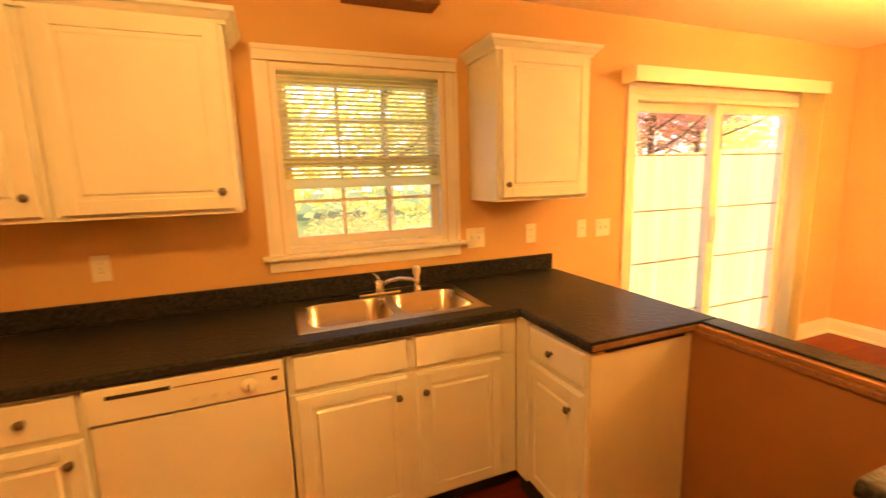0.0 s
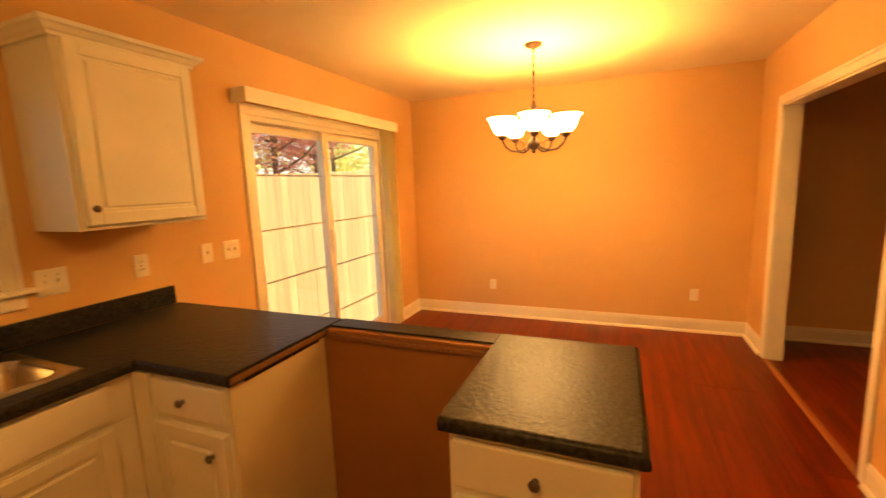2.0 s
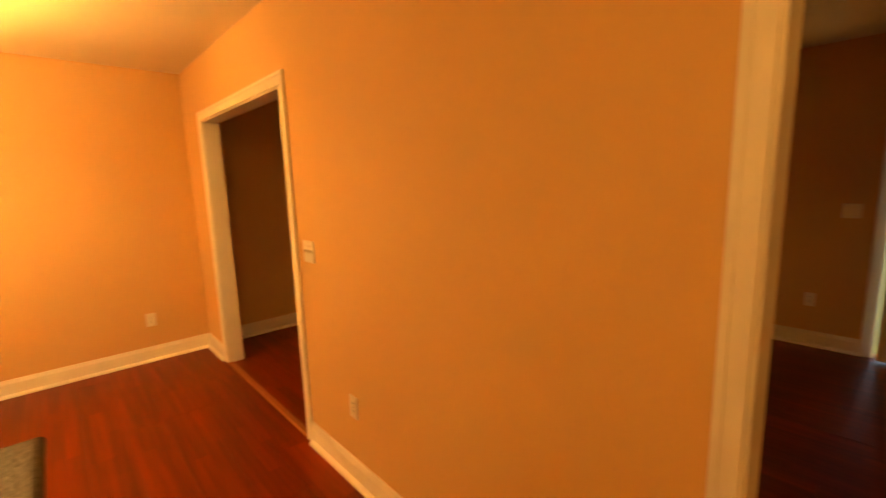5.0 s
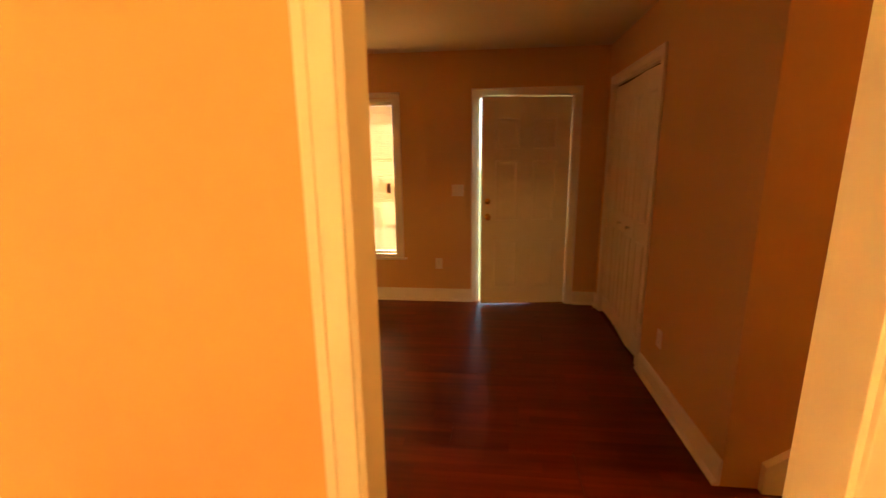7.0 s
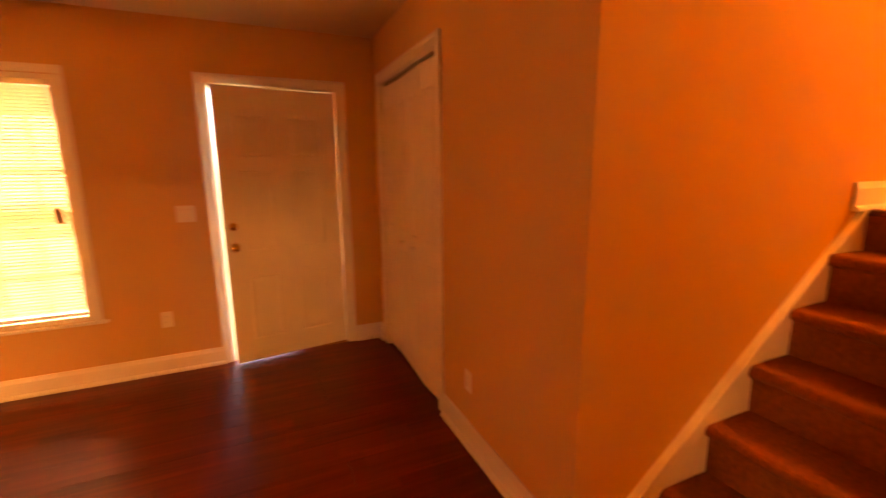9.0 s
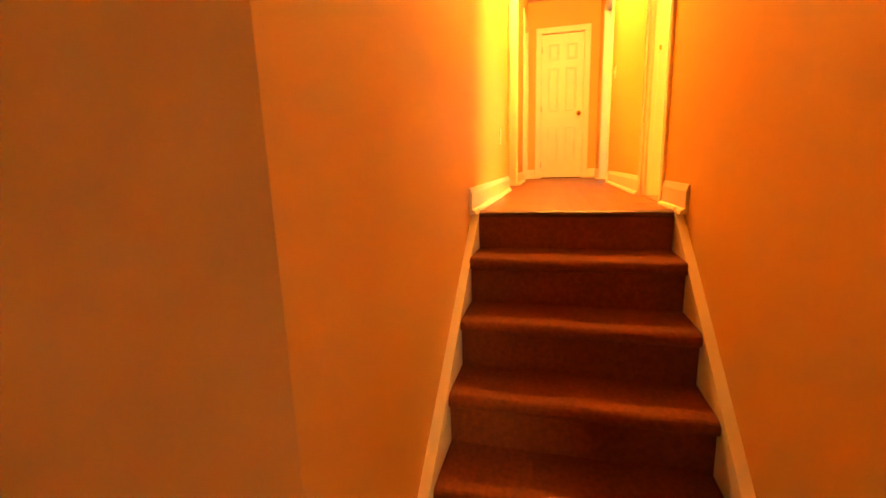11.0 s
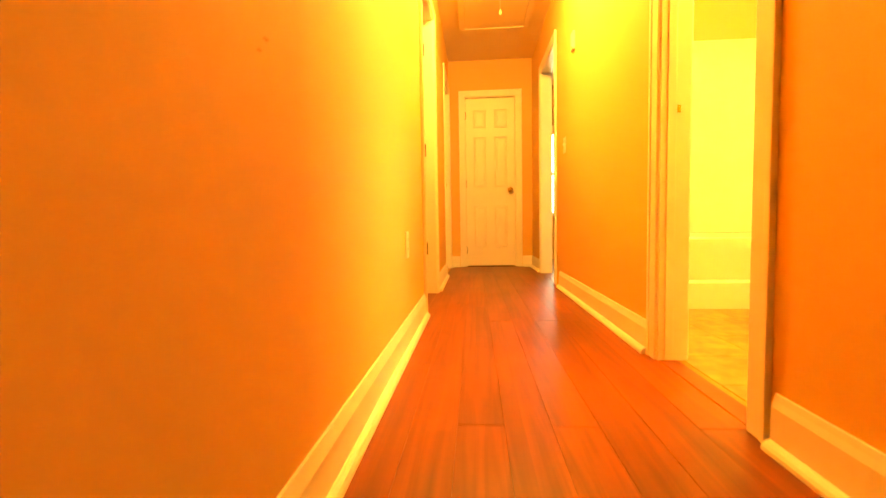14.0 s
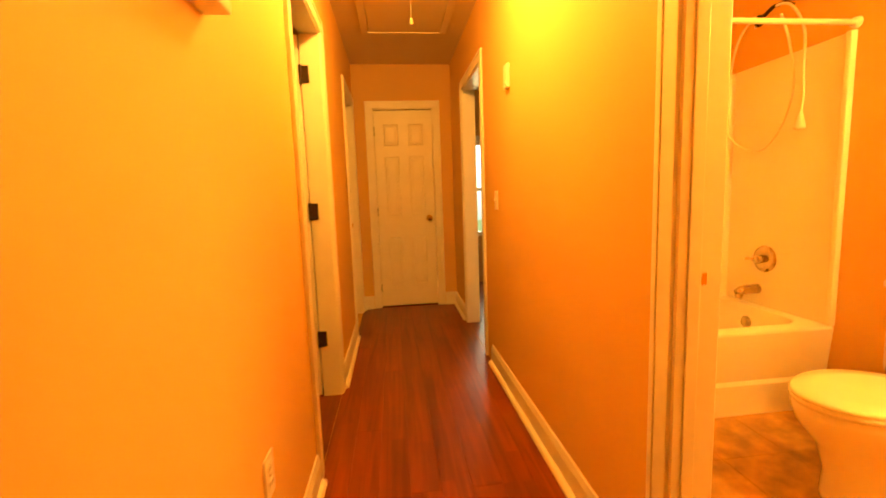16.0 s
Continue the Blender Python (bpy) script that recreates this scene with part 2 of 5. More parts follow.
# ---- mesh helpers ----
ORIGIN = {}


def thing(name, at, label, category, group="", kind=""):
    ob = new(name)
    ob.location = at
    ob.empty_display_size = 0.1
    ORIGIN[ob.name] = Vector(at)
    return tagged(ob, label, category, group, kind)


def mesh_of(name, bm, material, smooth=False):
    me = bpy.data.meshes.new(name)
    bmesh.ops.recalc_face_normals(bm, faces=bm.faces)
    bm.to_mesh(me)
    bm.free()
    me.materials.append(material)
    if smooth:
        for p in me.polygons:
            p.use_smooth = True
    return me


def part(name, bm, material, parent, label="", smooth=False):
    """One mesh under a thing or a part; its shape is given in the thing's world place."""
    at = ORIGIN[parent.name]
    bmesh.ops.translate(bm, verts=bm.verts, vec=-at)
    ob = new(name, mesh_of(name, bm, material, smooth))
    ob.parent = parent
    ORIGIN[ob.name] = at
    return tagged(ob, label)


def solid(name, bm, material, label="", category="", group="", kind="", smooth=False):
    return tagged(new(name, mesh_of(name, bm, material, smooth)), label, category, group, kind)


def box(x0, x1, y0, y1, z0, z1, bevel=0.0, bm=None, segments=2):
    """An axis-aligned block, with rounded edges if asked."""
    one = bmesh.new()
    bmesh.ops.create_cube(one, size=1.0)
    for v in one.verts:
        v.co = Vector(((x0 + x1) / 2 + v.co.x * abs(x1 - x0), (y0 + y1) / 2 + v.co.y * abs(y1 - y0), (z0 + z1) / 2 + v.co.z * abs(z1 - z0)))
    if bevel:
        bmesh.ops.bevel(one, geom=one.edges[:], offset=bevel, segments=segments, profile=0.6, affect="EDGES")
    if bm is None:
        return one
    join(bm, one)
    return bm


def join(bm, other):
    me = bpy.data.meshes.new("joined")
    other.to_mesh(me)
    other.free()
    bm.from_mesh(me)
    bpy.data.meshes.remove(me)
    return bm


def lathe(profile, at=(0, 0, 0), axis="z", steps=24, bm=None):
    """A turned shape from (radius, height) pairs, about an axis through at."""
    one = bmesh.new()
    rings = []
    for r, h in profile:
        ring = []
        for k in range(steps):
            a = 2 * math.pi * k / steps
            p = (max(r, 1e-4) * math.cos(a), max(r, 1e-4) * math.sin(a), h)
            p = {"z": p, "y": (p[0], p[2], p[1]), "x": (p[2], p[0], p[1])}[axis]
            ring.append(one.verts.new(Vector(p) + Vector(at)))
        rings.append(ring)
    for a, b in zip(rings, rings[1:]):
        for k in range(steps):
            one.faces.new((a[k], a[(k + 1) % steps], b[(k + 1) % steps], b[k]))
    if bm is None:
        return one
    return join(bm, one)


def tube(points, radius, steps=8, bm=None, taper=None):
    """A round bar along a line of places."""
    one = bmesh.new()
    pts = [Vector(p) for p in points]
    rings = []
    up = Vector((0.31, 0.17, 0.93)).normalized()
    for k, p in enumerate(pts):
        d = (pts[min(k + 1, len(pts) - 1)] - pts[max(k - 1, 0)]).normalized()
        u = d.cross(up).normalized()
        w = d.cross(u)
        r = radius if taper is None else radius + (taper - radius) * k / (len(pts) - 1)
        rings.append([one.verts.new(p + r * (math.cos(2 * math.pi * q / steps) * u + math.sin(2 * math.pi * q / steps) * w)) for q in range(steps)])
    for a, b in zip(rings, rings[1:]):
        for k in range(steps):
            one.faces.new((a[k], a[(k + 1) % steps], b[(k + 1) % steps], b[k]))
    one.faces.new(rings[0])
    one.faces.new(rings[-1])
    return one if bm is None else join(bm, one)


def sweep(profile, a, b, out, bm=None):
    """A moulding: (depth, height) pairs carried from a to b along a wall whose outward way is out."""
    one = bmesh.new()
    a, b, out = Vector(a), Vector(b), Vector(out)
    ends = [[one.verts.new(p + out * d + Vector((0, 0, h))) for d, h in profile] for p in (a, b)]
    n = len(profile)
    for k in range(n):
        one.faces.new((ends[0][k], ends[0][(k + 1) % n], ends[1][(k + 1) % n], ends[1][k]))
    one.faces.new(ends[0])
    one.faces.new(ends[1])
    return one if bm is None else join(bm, one)


def prism(points, axis, lo, hi):
    """A flat outline carried along an axis: points are the other two coordinates in order."""
    one = bmesh.new()
    make = {"x": lambda p, v: (v, *p), "y": lambda p, v: (p[0], v, p[1]), "z": lambda p, v: (*p, v)}[axis]
    lows, highs = ([one.verts.new(make(p, v)) for p in points] for v in (lo, hi))
    n = len(points)
    for k in range(n):
        one.faces.new((lows[k], lows[(k + 1) % n], highs[(k + 1) % n], highs[k]))
    one.faces.new(lows)
    one.faces.new(highs)
    return one


def wall(name, axis, p0, p1, a0, a1, z0, z1, openings=(), material=None):
    """A wall between p0 and p1 across its thickness and a0 to a1 along it; openings are (a0, a1, z0, z1)."""
    bm = bmesh.new()
    cuts = sorted({a0, a1, *[o[0] for o in openings], *[o[1] for o in openings]})
    for lo, hi in zip(cuts, cuts[1:]):
        spans, z = [], z0
        for o in sorted((o for o in openings if o[0] <= lo + 1e-6 and o[1] >= hi - 1e-6), key=lambda o: o[2]):
            spans.append((z, o[2]))
            z = o[3]
        spans.append((z, z1))
        for s0, s1 in spans:
            if s1 - s0 > 1e-4:
                box(*((p0, p1, lo, hi) if axis == "x" else (lo, hi, p0, p1)), s0, s1, bm=bm)
    bmesh.ops.remove_doubles(bm, verts=bm.verts, dist=1e-5)
    inner = [f for f in bm.faces if sum(1 for g in bm.faces if g is not f and (g.calc_center_median() - f.calc_center_median()).length < 1e-4)]
    bmesh.ops.delete(bm, geom=inner, context="FACES")
    return solid(name, bm, material or WALL, "tan painted plaster wall with faint roller texture", "wall", kind="structure")


def casing(name, axis, face, out, a0, a1, z0, z1, width=0.06, depth=0.013, label="white painted door casing"):
    """Trim around an opening on a wall's face, two legs and a head; out is +1 or -1 across the wall."""
    ob = tagged(new(name), label, "trim", kind="structure")
    ORIGIN[ob.name] = Vector((0, 0, 0))

    def piece(bm, b0, b1, c0, c1, deep):
        q0, q1 = sorted((face, face + out * (depth + 0.0035 if deep else depth)))
        return box(*((q0, q1, b0, b1) if axis == "x" else (b0, b1, q0, q1)), c0, c1, 0.0025, bm)

    zt = z1 + width - 0.0185
    for lo, hi, e0, e1 in ((a0 - width, a0 + 0.007, a0 - width - 0.001, a0 - width + 0.018), (a1 - 0.007, a1 + width, a1 + width - 0.018, a1 + width + 0.001)):
        leg = piece(None, lo, hi, z0, z1 - 0.007, False)
        part("leg", piece(leg, e0, e1, z0, zt, True), TRIM, ob)
    head = piece(None, a0 - width, a1 + width, z1 - 0.0065, z1 + width, False)
    part("head", piece(head, a0 - width - 0.001, a1 + width + 0.001, zt + 0.0005, z1 + width + 0.001, True), TRIM, ob)
    return ob


def jamb(name, axis, p0, p1, a0, a1, z0, z1, t=0.018):
    """The lining of a doorway."""
    bm = bmesh.new()
    for b0, b1, c0, c1 in ((a0, a0 + t, z0, z1), (a1 - t, a1, z0, z1), (a0 + t, a1 - t, z1 - t, z1)):
        box(*((p0, p1, b0, b1) if axis == "x" else (b0, b1, p0, p1)), c0, c1, 0.002, bm)
    return solid(name, bm, TRIM, "white painted door lining", "trim", kind="structure")


BASE = [(0, 0), (0.034, 0), (0.033, 0.009), (0.028, 0.017), (0.021, 0.022), (0.014, 0.024), (0.014, 0.100), (0.009, 0.116), (0.006, 0.130), (0, 0.130)]


def baseboards(name, runs):
    ob = tagged(new(name), "white painted baseboard with shoe moulding", "baseboard", kind="structure")
    ORIGIN[ob.name] = Vector((0, 0, 0))
    for a, b, out in runs:
        part("board", sweep(BASE, a, b, out), TRIM, ob)
    return ob


# ---- large structure ----
KS = -3.346  # kitchen side of the wall to the living room
LN = -3.565  # its other side, and the north side of stairs and hall
LS = -4.542  # south side of stairs and hall
F = -7.0  # front wall
D1, D2 = (3.635, 5.165, 0.0, 1.995), (0.785, 1.552, 0.0, 2.03)
BD, RD = (-2.33, -1.76, H, H + 2.03), (-5.14, -4.38, H, H + 2.03)
LD, LD2 = (-3.90, -3.15, H, H + 2.03), (-5.70, -4.99, H, H + 2.03)
HD = (-4.365, -3.745, H, H + 2.03)
CX = 0.28  # closet wall's room face
CL = (-6.82, -5.72, 0.0, 2.085)
FD = (0.57, 1.468, 0.0, 2.04)
LW, LW2 = (2.275, 3.035, 0.46, 2.035), (4.175, 4.935, 0.46, 2.035)
KW = (1.125, 1.985, 1.14, 2.035)
SD = (3.30, 5.01, 0.03, 1.99)
BW = (-3.26, -2.40, 1.85, 3.06)

wall("wall_north", "y", 0.0, 0.14, -0.87, 5.83, -0.1, 2.56, (KW, SD))
wall("wall_east", "x", 5.71, 5.83, F - 0.12, 0.0, -0.1, 2.56)
LM = KS - 0.112  # living side of the thinner east stretch
wall("wall_middle", "y", LN, KS, -0.75, 0.3, 0.0, 3.78)
wall("wall_dining_south", "y", LM, KS, 0.3, 5.71, 0.0, 2.56, (D1, D2))
wall("wall_stair_header_end", "y", LN, LM, 0.3, 0.32, 2.44, 3.78)
wall("wall_hall_north", "y", LN, -3.465, -6.9, -0.75, 0.0, 3.78, (BD, RD))
wall("wall_kitchen_west", "x", -0.87, -0.75, KS, 0.0, -0.1, 2.56)
wall("wall_hall_south", "y", LS - 0.10, LS, -6.9, CX, 0.0, 3.78, (LD, LD2))
wall("wall_closet", "x", 0.14, CX, F, LS - 0.10, 0.0, 2.56, (CL,))
wall("wall_south", "y", F - 0.12, F, -7.02, 5.71, -0.1, 3.78, (FD, LW, LW2))
wall("wall_hall_end", "x", -5.97, -5.855, LS, LN, H, 3.78, (HD,))
wall("wall_closet_back", "x", -0.52, -0.40, F, LS - 0.10, 0.0, 2.56)
wall("wall_upper_west", "x", -7.02, -6.9, F, -0.38, 0.0, 3.78, (BW,))
wall("wall_upper_north", "y", -0.5, -0.38, -6.9, -0.87, 0.0, 3.78)
wall("wall_upper_east", "x", -0.87, -0.75, KS, -0.38, 2.56, 3.78)
wall("wall_room_divider", "x", -2.2, -2.08, F, LS - 0.10, H, 3.78)
wall("wall_bath_north", "y", -2.04, -1.92, -4.14, -1.38, H, 3.78)
wall("wall_bath_west", "x", -4.14, -4.02, -3.465, -2.04, H, 3.78)
wall("wall_bath_east", "x", -1.50, -1.38, -3.465, -2.04, H, 3.78)
wall("wall_stair_header", "x", 0.20, 0.32, LS, LN, 2.44, 3.78)


def slab(name, x0, x1, y0, y1, z0, z1, material, label, category):
    return solid(name, box(x0, x1, y0, y1, z0, z1), material, label, category, kind="structure")


slab("ceiling_kitchen", -0.75, 5.71, KS, 0.0, 2.44, 2.56, CEIL, "warm white textured plaster ceiling", "ceiling")
slab("ceiling_living", CX, 5.71, F, LN, 2.44, 2.56, CEIL, "warm white textured plaster ceiling", "ceiling")
slab("ceiling_living_edge", 0.3, 5.71, LN, LM, 2.44, 2.56, CEIL, "warm white textured plaster ceiling", "ceiling")
slab("ceiling_closet", -0.40, 0.14, F, LS - 0.10, 2.44, 2.56, CEIL, "plain closet ceiling", "ceiling")
slab("ceiling_upper", -7.02, 0.32, F - 0.12, -0.38, 3.68, 3.80, CEIL, "warm white textured plaster ceiling over the hall", "ceiling")
floor_main = slab("floor_main", -0.87, 5.83, F - 0.12, 0.14, -0.16, -0.004, SEAM, "dark red laminate plank floor", "floor")
floor_upper = slab("floor_upper", -7.02, -1.325, F, -0.5, H - 0.14, H - 0.004, SEAM, "red brown laminate plank hall floor", "floor")
floor_bath = slab("floor_bath", -4.02, -1.50, -3.50, -2.04, H - 0.003, H + 0.001, GROUT, "mottled brown vinyl tile floor", "floor")

baseboards("baseboard_dining", [
    ((5.13, 0, 0), (5.71, 0, 0), (0, -1, 0)), ((5.71, 0, 0), (5.71, KS, 0), (-1, 0, 0)), ((5.71, KS, 0), (D1[1] + 0.062, KS, 0), (0, 1, 0)),
    ((D1[0] - 0.062, KS, 0), (D2[1] + 0.062, KS, 0), (0, 1, 0)), ((D2[0] - 0.062, KS, 0), (-0.75, KS, 0), (0, 1, 0)), ((2.74, 0, 0), (3.23, 0, 0), (0, -1, 0))])
baseboards("baseboard_living", [
    ((5.71, F, 0), (1.51, F, 0), (0, 1, 0)), ((0.505, F, 0), (CX, F, 0), (0, 1, 0)), ((CX, F, 0), (CX, -6.885, 0), (1, 0, 0)),
    ((CX, -5.655, 0), (CX, LS, 0), (1, 0, 0)), ((5.71, LM, 0), (5.71, F, 0), (-1, 0, 0)),
    ((D1[0] - 0.062, LM, 0), (D2[1] + 0.062, LM, 0), (0, -1, 0)), ((D2[0] - 0.062, LM, 0), (0.3, LM, 0), (0, -1, 0)), ((5.71, LM, 0), (D1[1] + 0.062, LM, 0), (0, -1, 0))])
baseboards("baseboard_hall", [
    ((-1.245, LS, H), (-3.085, LS, H), (0, 1, 0)), ((-3.965, LS, H), (-4.925, LS, H), (0, 1, 0)), ((-5.765, LS, H), (-5.855, LS, H), (0, 1, 0)),
    ((-5.855, LS, H), (-5.855, -4.43, H), (1, 0, 0)), ((-5.855, -3.68, H), (-5.855, LN, H), (1, 0, 0)),
    ((-5.855, LN, H), (-5.205, LN, H), (0, -1, 0)), ((-4.175, LN, H), (-2.395, LN, H), (0, -1, 0)), ((-1.68, LN, H), (-1.245, LN, H), (0, -1, 0))])

for nm, ax, face, out, o in (
    ("casing_dining", "y", KS, 1, D1), ("casing_dining_back", "y", LM, -1, D1), ("casing_kitchen", "y", KS, 1, D2), ("casing_kitchen_back", "y", LM, -1, D2),
    ("casing_bath", "y", LN, -1, BD), ("casing_bath_back", "y", -3.465, 1, BD), ("casing_bedroom", "y", LN, -1, RD), ("casing_room", "y", LS, 1, LD),
    ("casing_room_far", "y", LS, 1, LD2), ("casing_hall_end", "x", -5.855, 1, HD), ("casing_closet", "x", CX, 1, CL), ("casing_front", "y", F, 1, FD)):
    casing(nm, ax, face, out, *o, width=0.048 if o is D2 else 0.06)
jamb("jamb_dining", "y", LM - 0.003, KS + 0.003, *D1)
jamb("jamb_kitchen", "y", LM - 0.003, KS + 0.003, *D2)
jamb("jamb_bath", "y", LN - 0.003, -3.462, *BD)
jamb("jamb_bedroom", "y", LN - 0.003, -3.462, *RD)
room_jamb = jamb("jamb_room", "y", LS - 0.103, LS + 0.003, *LD)
jamb("jamb_room_far", "y", LS - 0.103, LS + 0.003, *LD2)
jamb("jamb_hall_end", "x", -5.973, -5.852, *HD)
jamb("jamb_closet", "x", 0.137, CX + 0.003, *CL)
jamb("jamb_front", "y", F - 0.123, F + 0.003, *FD)
solid("front_door_stop", box(FD[0] + 0.018, FD[0] + 0.036, F - 0.11, F - 0.066, 0.012, 2.02, 0.002), TRIM, "white door stop on the hinge side", "trim", kind="structure")
solid("front_door_sill", box(FD[0] + 0.018, FD[1] - 0.10, F - 0.12, F - 0.002, 0.0, 0.0125, 0.003), REDUCER, "low wooden sill under the front door", "threshold", kind="structure")
for nm, xa, xb in (("bath_door_stop", BD[0] + 0.018, BD[0] + 0.0225), ("bath_door_stop_east", BD[1] - 0.0225, BD[1] - 0.018)):
    solid(nm, box(xa, xb, LN + 0.020, LN + 0.052, H, BD[3] - 0.018, 0.003), TRIM, "white door stop moulding on the bathroom lining", "trim", kind="structure")
solid("threshold_strip", prism([(KS - 0.034, 0.0), (KS + 0.014, 0.0), (KS + 0.004, 0.009), (KS - 0.026, 0.009)], "x", D1[0] + 0.018, D1[1] - 0.018),
      REDUCER, "golden wood threshold strip in the doorway", "threshold", kind="structure")

# ---- stairs ----
SK = 0.034  # skirt board thickness
NOSES = [-1.05, -0.815, -0.58, -0.345, -0.11]
TOPS = [1.060, 0.846, 0.638, 0.432, 0.222]
stairs = tagged(new("stairs"), "short carpeted stair in brown pile with white skirts", "stairs", kind="structure")
ORIGIN[stairs.name] = Vector((0, 0, 0))
for k, nx in enumerate(NOSES):
    top = TOPS[k]
    low = TOPS[k + 1] if k < 4 else 0.0
    back = -1.325 if k == 0 else NOSES[k - 1] - 0.03
    r = 0.027
    prof = [(back, top), (nx - r, top)]
    for q in range(1, 8):
        a = math.pi / 2 - math.pi * q / 8
        prof.append((nx - r + r * math.cos(a), top - r + r * math.sin(a)))
    prof += [(nx - r, top - 2 * r), (nx - 0.03, top - 2 * r - 0.004), (nx - 0.03, low), (back, low)]
    bm = prism(prof, "y", LS + SK + 0.002, LN - SK - 0.002)
    for step in range(1, 30):
        y = LS + SK + 0.002 + (LN - LS - 2 * SK - 0.004) * step / 30
        bmesh.ops.bisect_plane(bm, geom=bm.verts[:] + bm.edges[:] + bm.faces[:], plane_co=(0, y, 0), plane_no=(0, 1, 0))
    for v in bm.verts:
        v.co.z += 0.007 * noise.noise(v.co * 11) if v.co.z > 0.02 else 0
        v.co.x += 0.007 * noise.noise(v.co * 11 + Vector((5, 0, 0)))
    part("carpeted_step", bm, CARPET, stairs, smooth=False)
bm = box(-1.40, -1.327, LS + SK + 0.002, LN - SK - 0.002, 0.6, H - 0.012)
box(-1.334, -1.318, LS + SK + 0.002, LN - SK - 0.002, TOPS[0], H - 0.022, 0.003, bm)
part("top_riser", bm, CARPET, stairs)
nose = prism([(-1.40, H - 0.012), (-1.40, H + 0.006), (-1.328, H + 0.007), (-1.316, H + 0.002), (-1.312, H - 0.010), (-1.316, H - 0.022), (-1.327, H - 0.022), (-1.327, H - 0.012)], "y", LS + SK + 0.001, LN - SK - 0.001)
part("stair_nosing", nose, wood_mat("nosing_wood", (0.035, 0.009, 0.004), (0.075, 0.018, 0.008), 0.5, "y"), stairs, "dark red wood nosing")
for y0, y1 in ((LS, LS + SK), (LN - SK, LN)):
    x_end = 0.12
    pts = [(-1.40, H - 0.3), (-1.40, H + 0.01), (-1.335, H + 0.01), (-0.03, 0.235), (x_end, 0.125), (x_end, 0.0), (-0.30, 0.0)]
    part("skirt_board", prism(pts, "y", y0, y1), TRIM, stairs, "white painted skirt board")
    cap = prism([(-1.338, H + 0.010), (-0.03, 0.235), (x_end, 0.125), (x_end, 0.137), (-0.03, 0.247), (-1.333, H + 0.022)], "y", y0 + 0.001 if y0 < -4 else y0 - 0.004, y1 + 0.004 if y0 < -4 else y1 - 0.001)
    part("skirt_moulding", cap, TRIM, stairs)

# ---- doors ----
def panel_rows(w, h, rows):
    """Two columns of panels over the rows (z0, z1), as (x0, x1, z0, z1)."""
    s, m = 0.105 * w / 0.76 + 0.01, 0.05 * w / 0.76 + 0.01
    return [(x0, x1, z0 * h, z1 * h) for z0, z1 in rows for x0, x1 in ((s, w / 2 - m), (w / 2 + m, w - s))]


SIX = ((0.115, 0.365), (0.475, 0.775), (0.825, 0.935))


def raised(x0, x1, z0, z1, y, out, proud=0.010, slope=0.028, bead=0.006):
    """A raised panel on the face y: a bevelled field."""
    bm = bmesh.new()
    rings = []
    for inset, d in ((0.0, -0.002), (0.004, bead), (0.012, 0.0), (0.014 + slope, proud * 0.55), (0.02 + slope, proud * 0.55)):
        rings.append([bm.verts.new((x, y + out * d, z)) for x, z in ((x0 + inset, z0 + inset), (x1 - inset, z0 + inset), (x1 - inset, z1 - inset), (x0 + inset, z1 - inset))])
    for a, b in zip(rings, rings[1:]):
        for k in range(4):
            bm.faces.new((a[k], a[(k + 1) % 4], b[(k + 1) % 4], b[k]))
    bm.faces.new(rings[-1])
    return bm


def knob_profile(scale=1.0):
    return [(r * scale, h * scale) for r, h in ((0.0, 0.068), (0.018, 0.066), (0.027, 0.056), (0.028, 0.046), (0.020, 0.034), (0.011, 0.028), (0.011, 0.010), (0.031, 0.008), (0.033, 0.0))]


def door(name, w, h, m, label, knob_x=None, hinge_x=None, rows=SIX, thick=0.035, deadbolt=False, knob_mat=None, both=True):
    """A panelled leaf from x 0 to w, its front face towards -y, set at the pose m."""
    ob = new(name)
    ORIGIN[ob.name] = Vector((0, 0, 0))
    tagged(ob, label, "door", kind="structure")
    part("leaf", box(0, w, 0, thick, 0.012, h, 0.002), TRIM, ob)
    for p in panel_rows(w, h, rows):
        part("panel", raised(*p, 0.0, -1), TRIM, ob)
        if both:
            part("panel", raised(*p, thick, 1), TRIM, ob)
    if knob_x is not None:
        part("door_knob", lathe([(r, -d) for r, d in knob_profile()], (knob_x, 0.0, 0.92), "y"), knob_mat or BRASS, ob, "polished brass knob", True)
        if both:
            part("door_knob", lathe(knob_profile(), (knob_x, thick, 0.92), "y"), knob_mat or BRASS, ob, "polished brass knob", True)
    if deadbolt:
        part("deadbolt", lathe([(0, -0.022), (0.02, -0.02), (0.028, -0.008), (0.03, 0)], (knob_x, 0.0, 1.06), "y"), BRASS, ob, "brass deadbolt", True)
    if hinge_x is not None:
        for z in (0.2, h / 2, h - 0.2):
            bm = lathe([(0.0, -0.045), (0.007, -0.045), (0.007, 0.045), (0.0, 0.045)], (hinge_x, -0.006, z), "z", 10)
            part("hinge", bm, BRONZE, ob, "dark bronze hinge")
    ob.matrix_world = m
    return ob


# far door of the hall, closed; its front towards +x
door("door_hall_end", 0.58, 2.005, pose(-5.875, HD[0] + 0.02, H, 0, 0, 90), "closed white six-panel door with brass knob at the hall's end", 0.525, -0.004, knob_mat=BRASS)
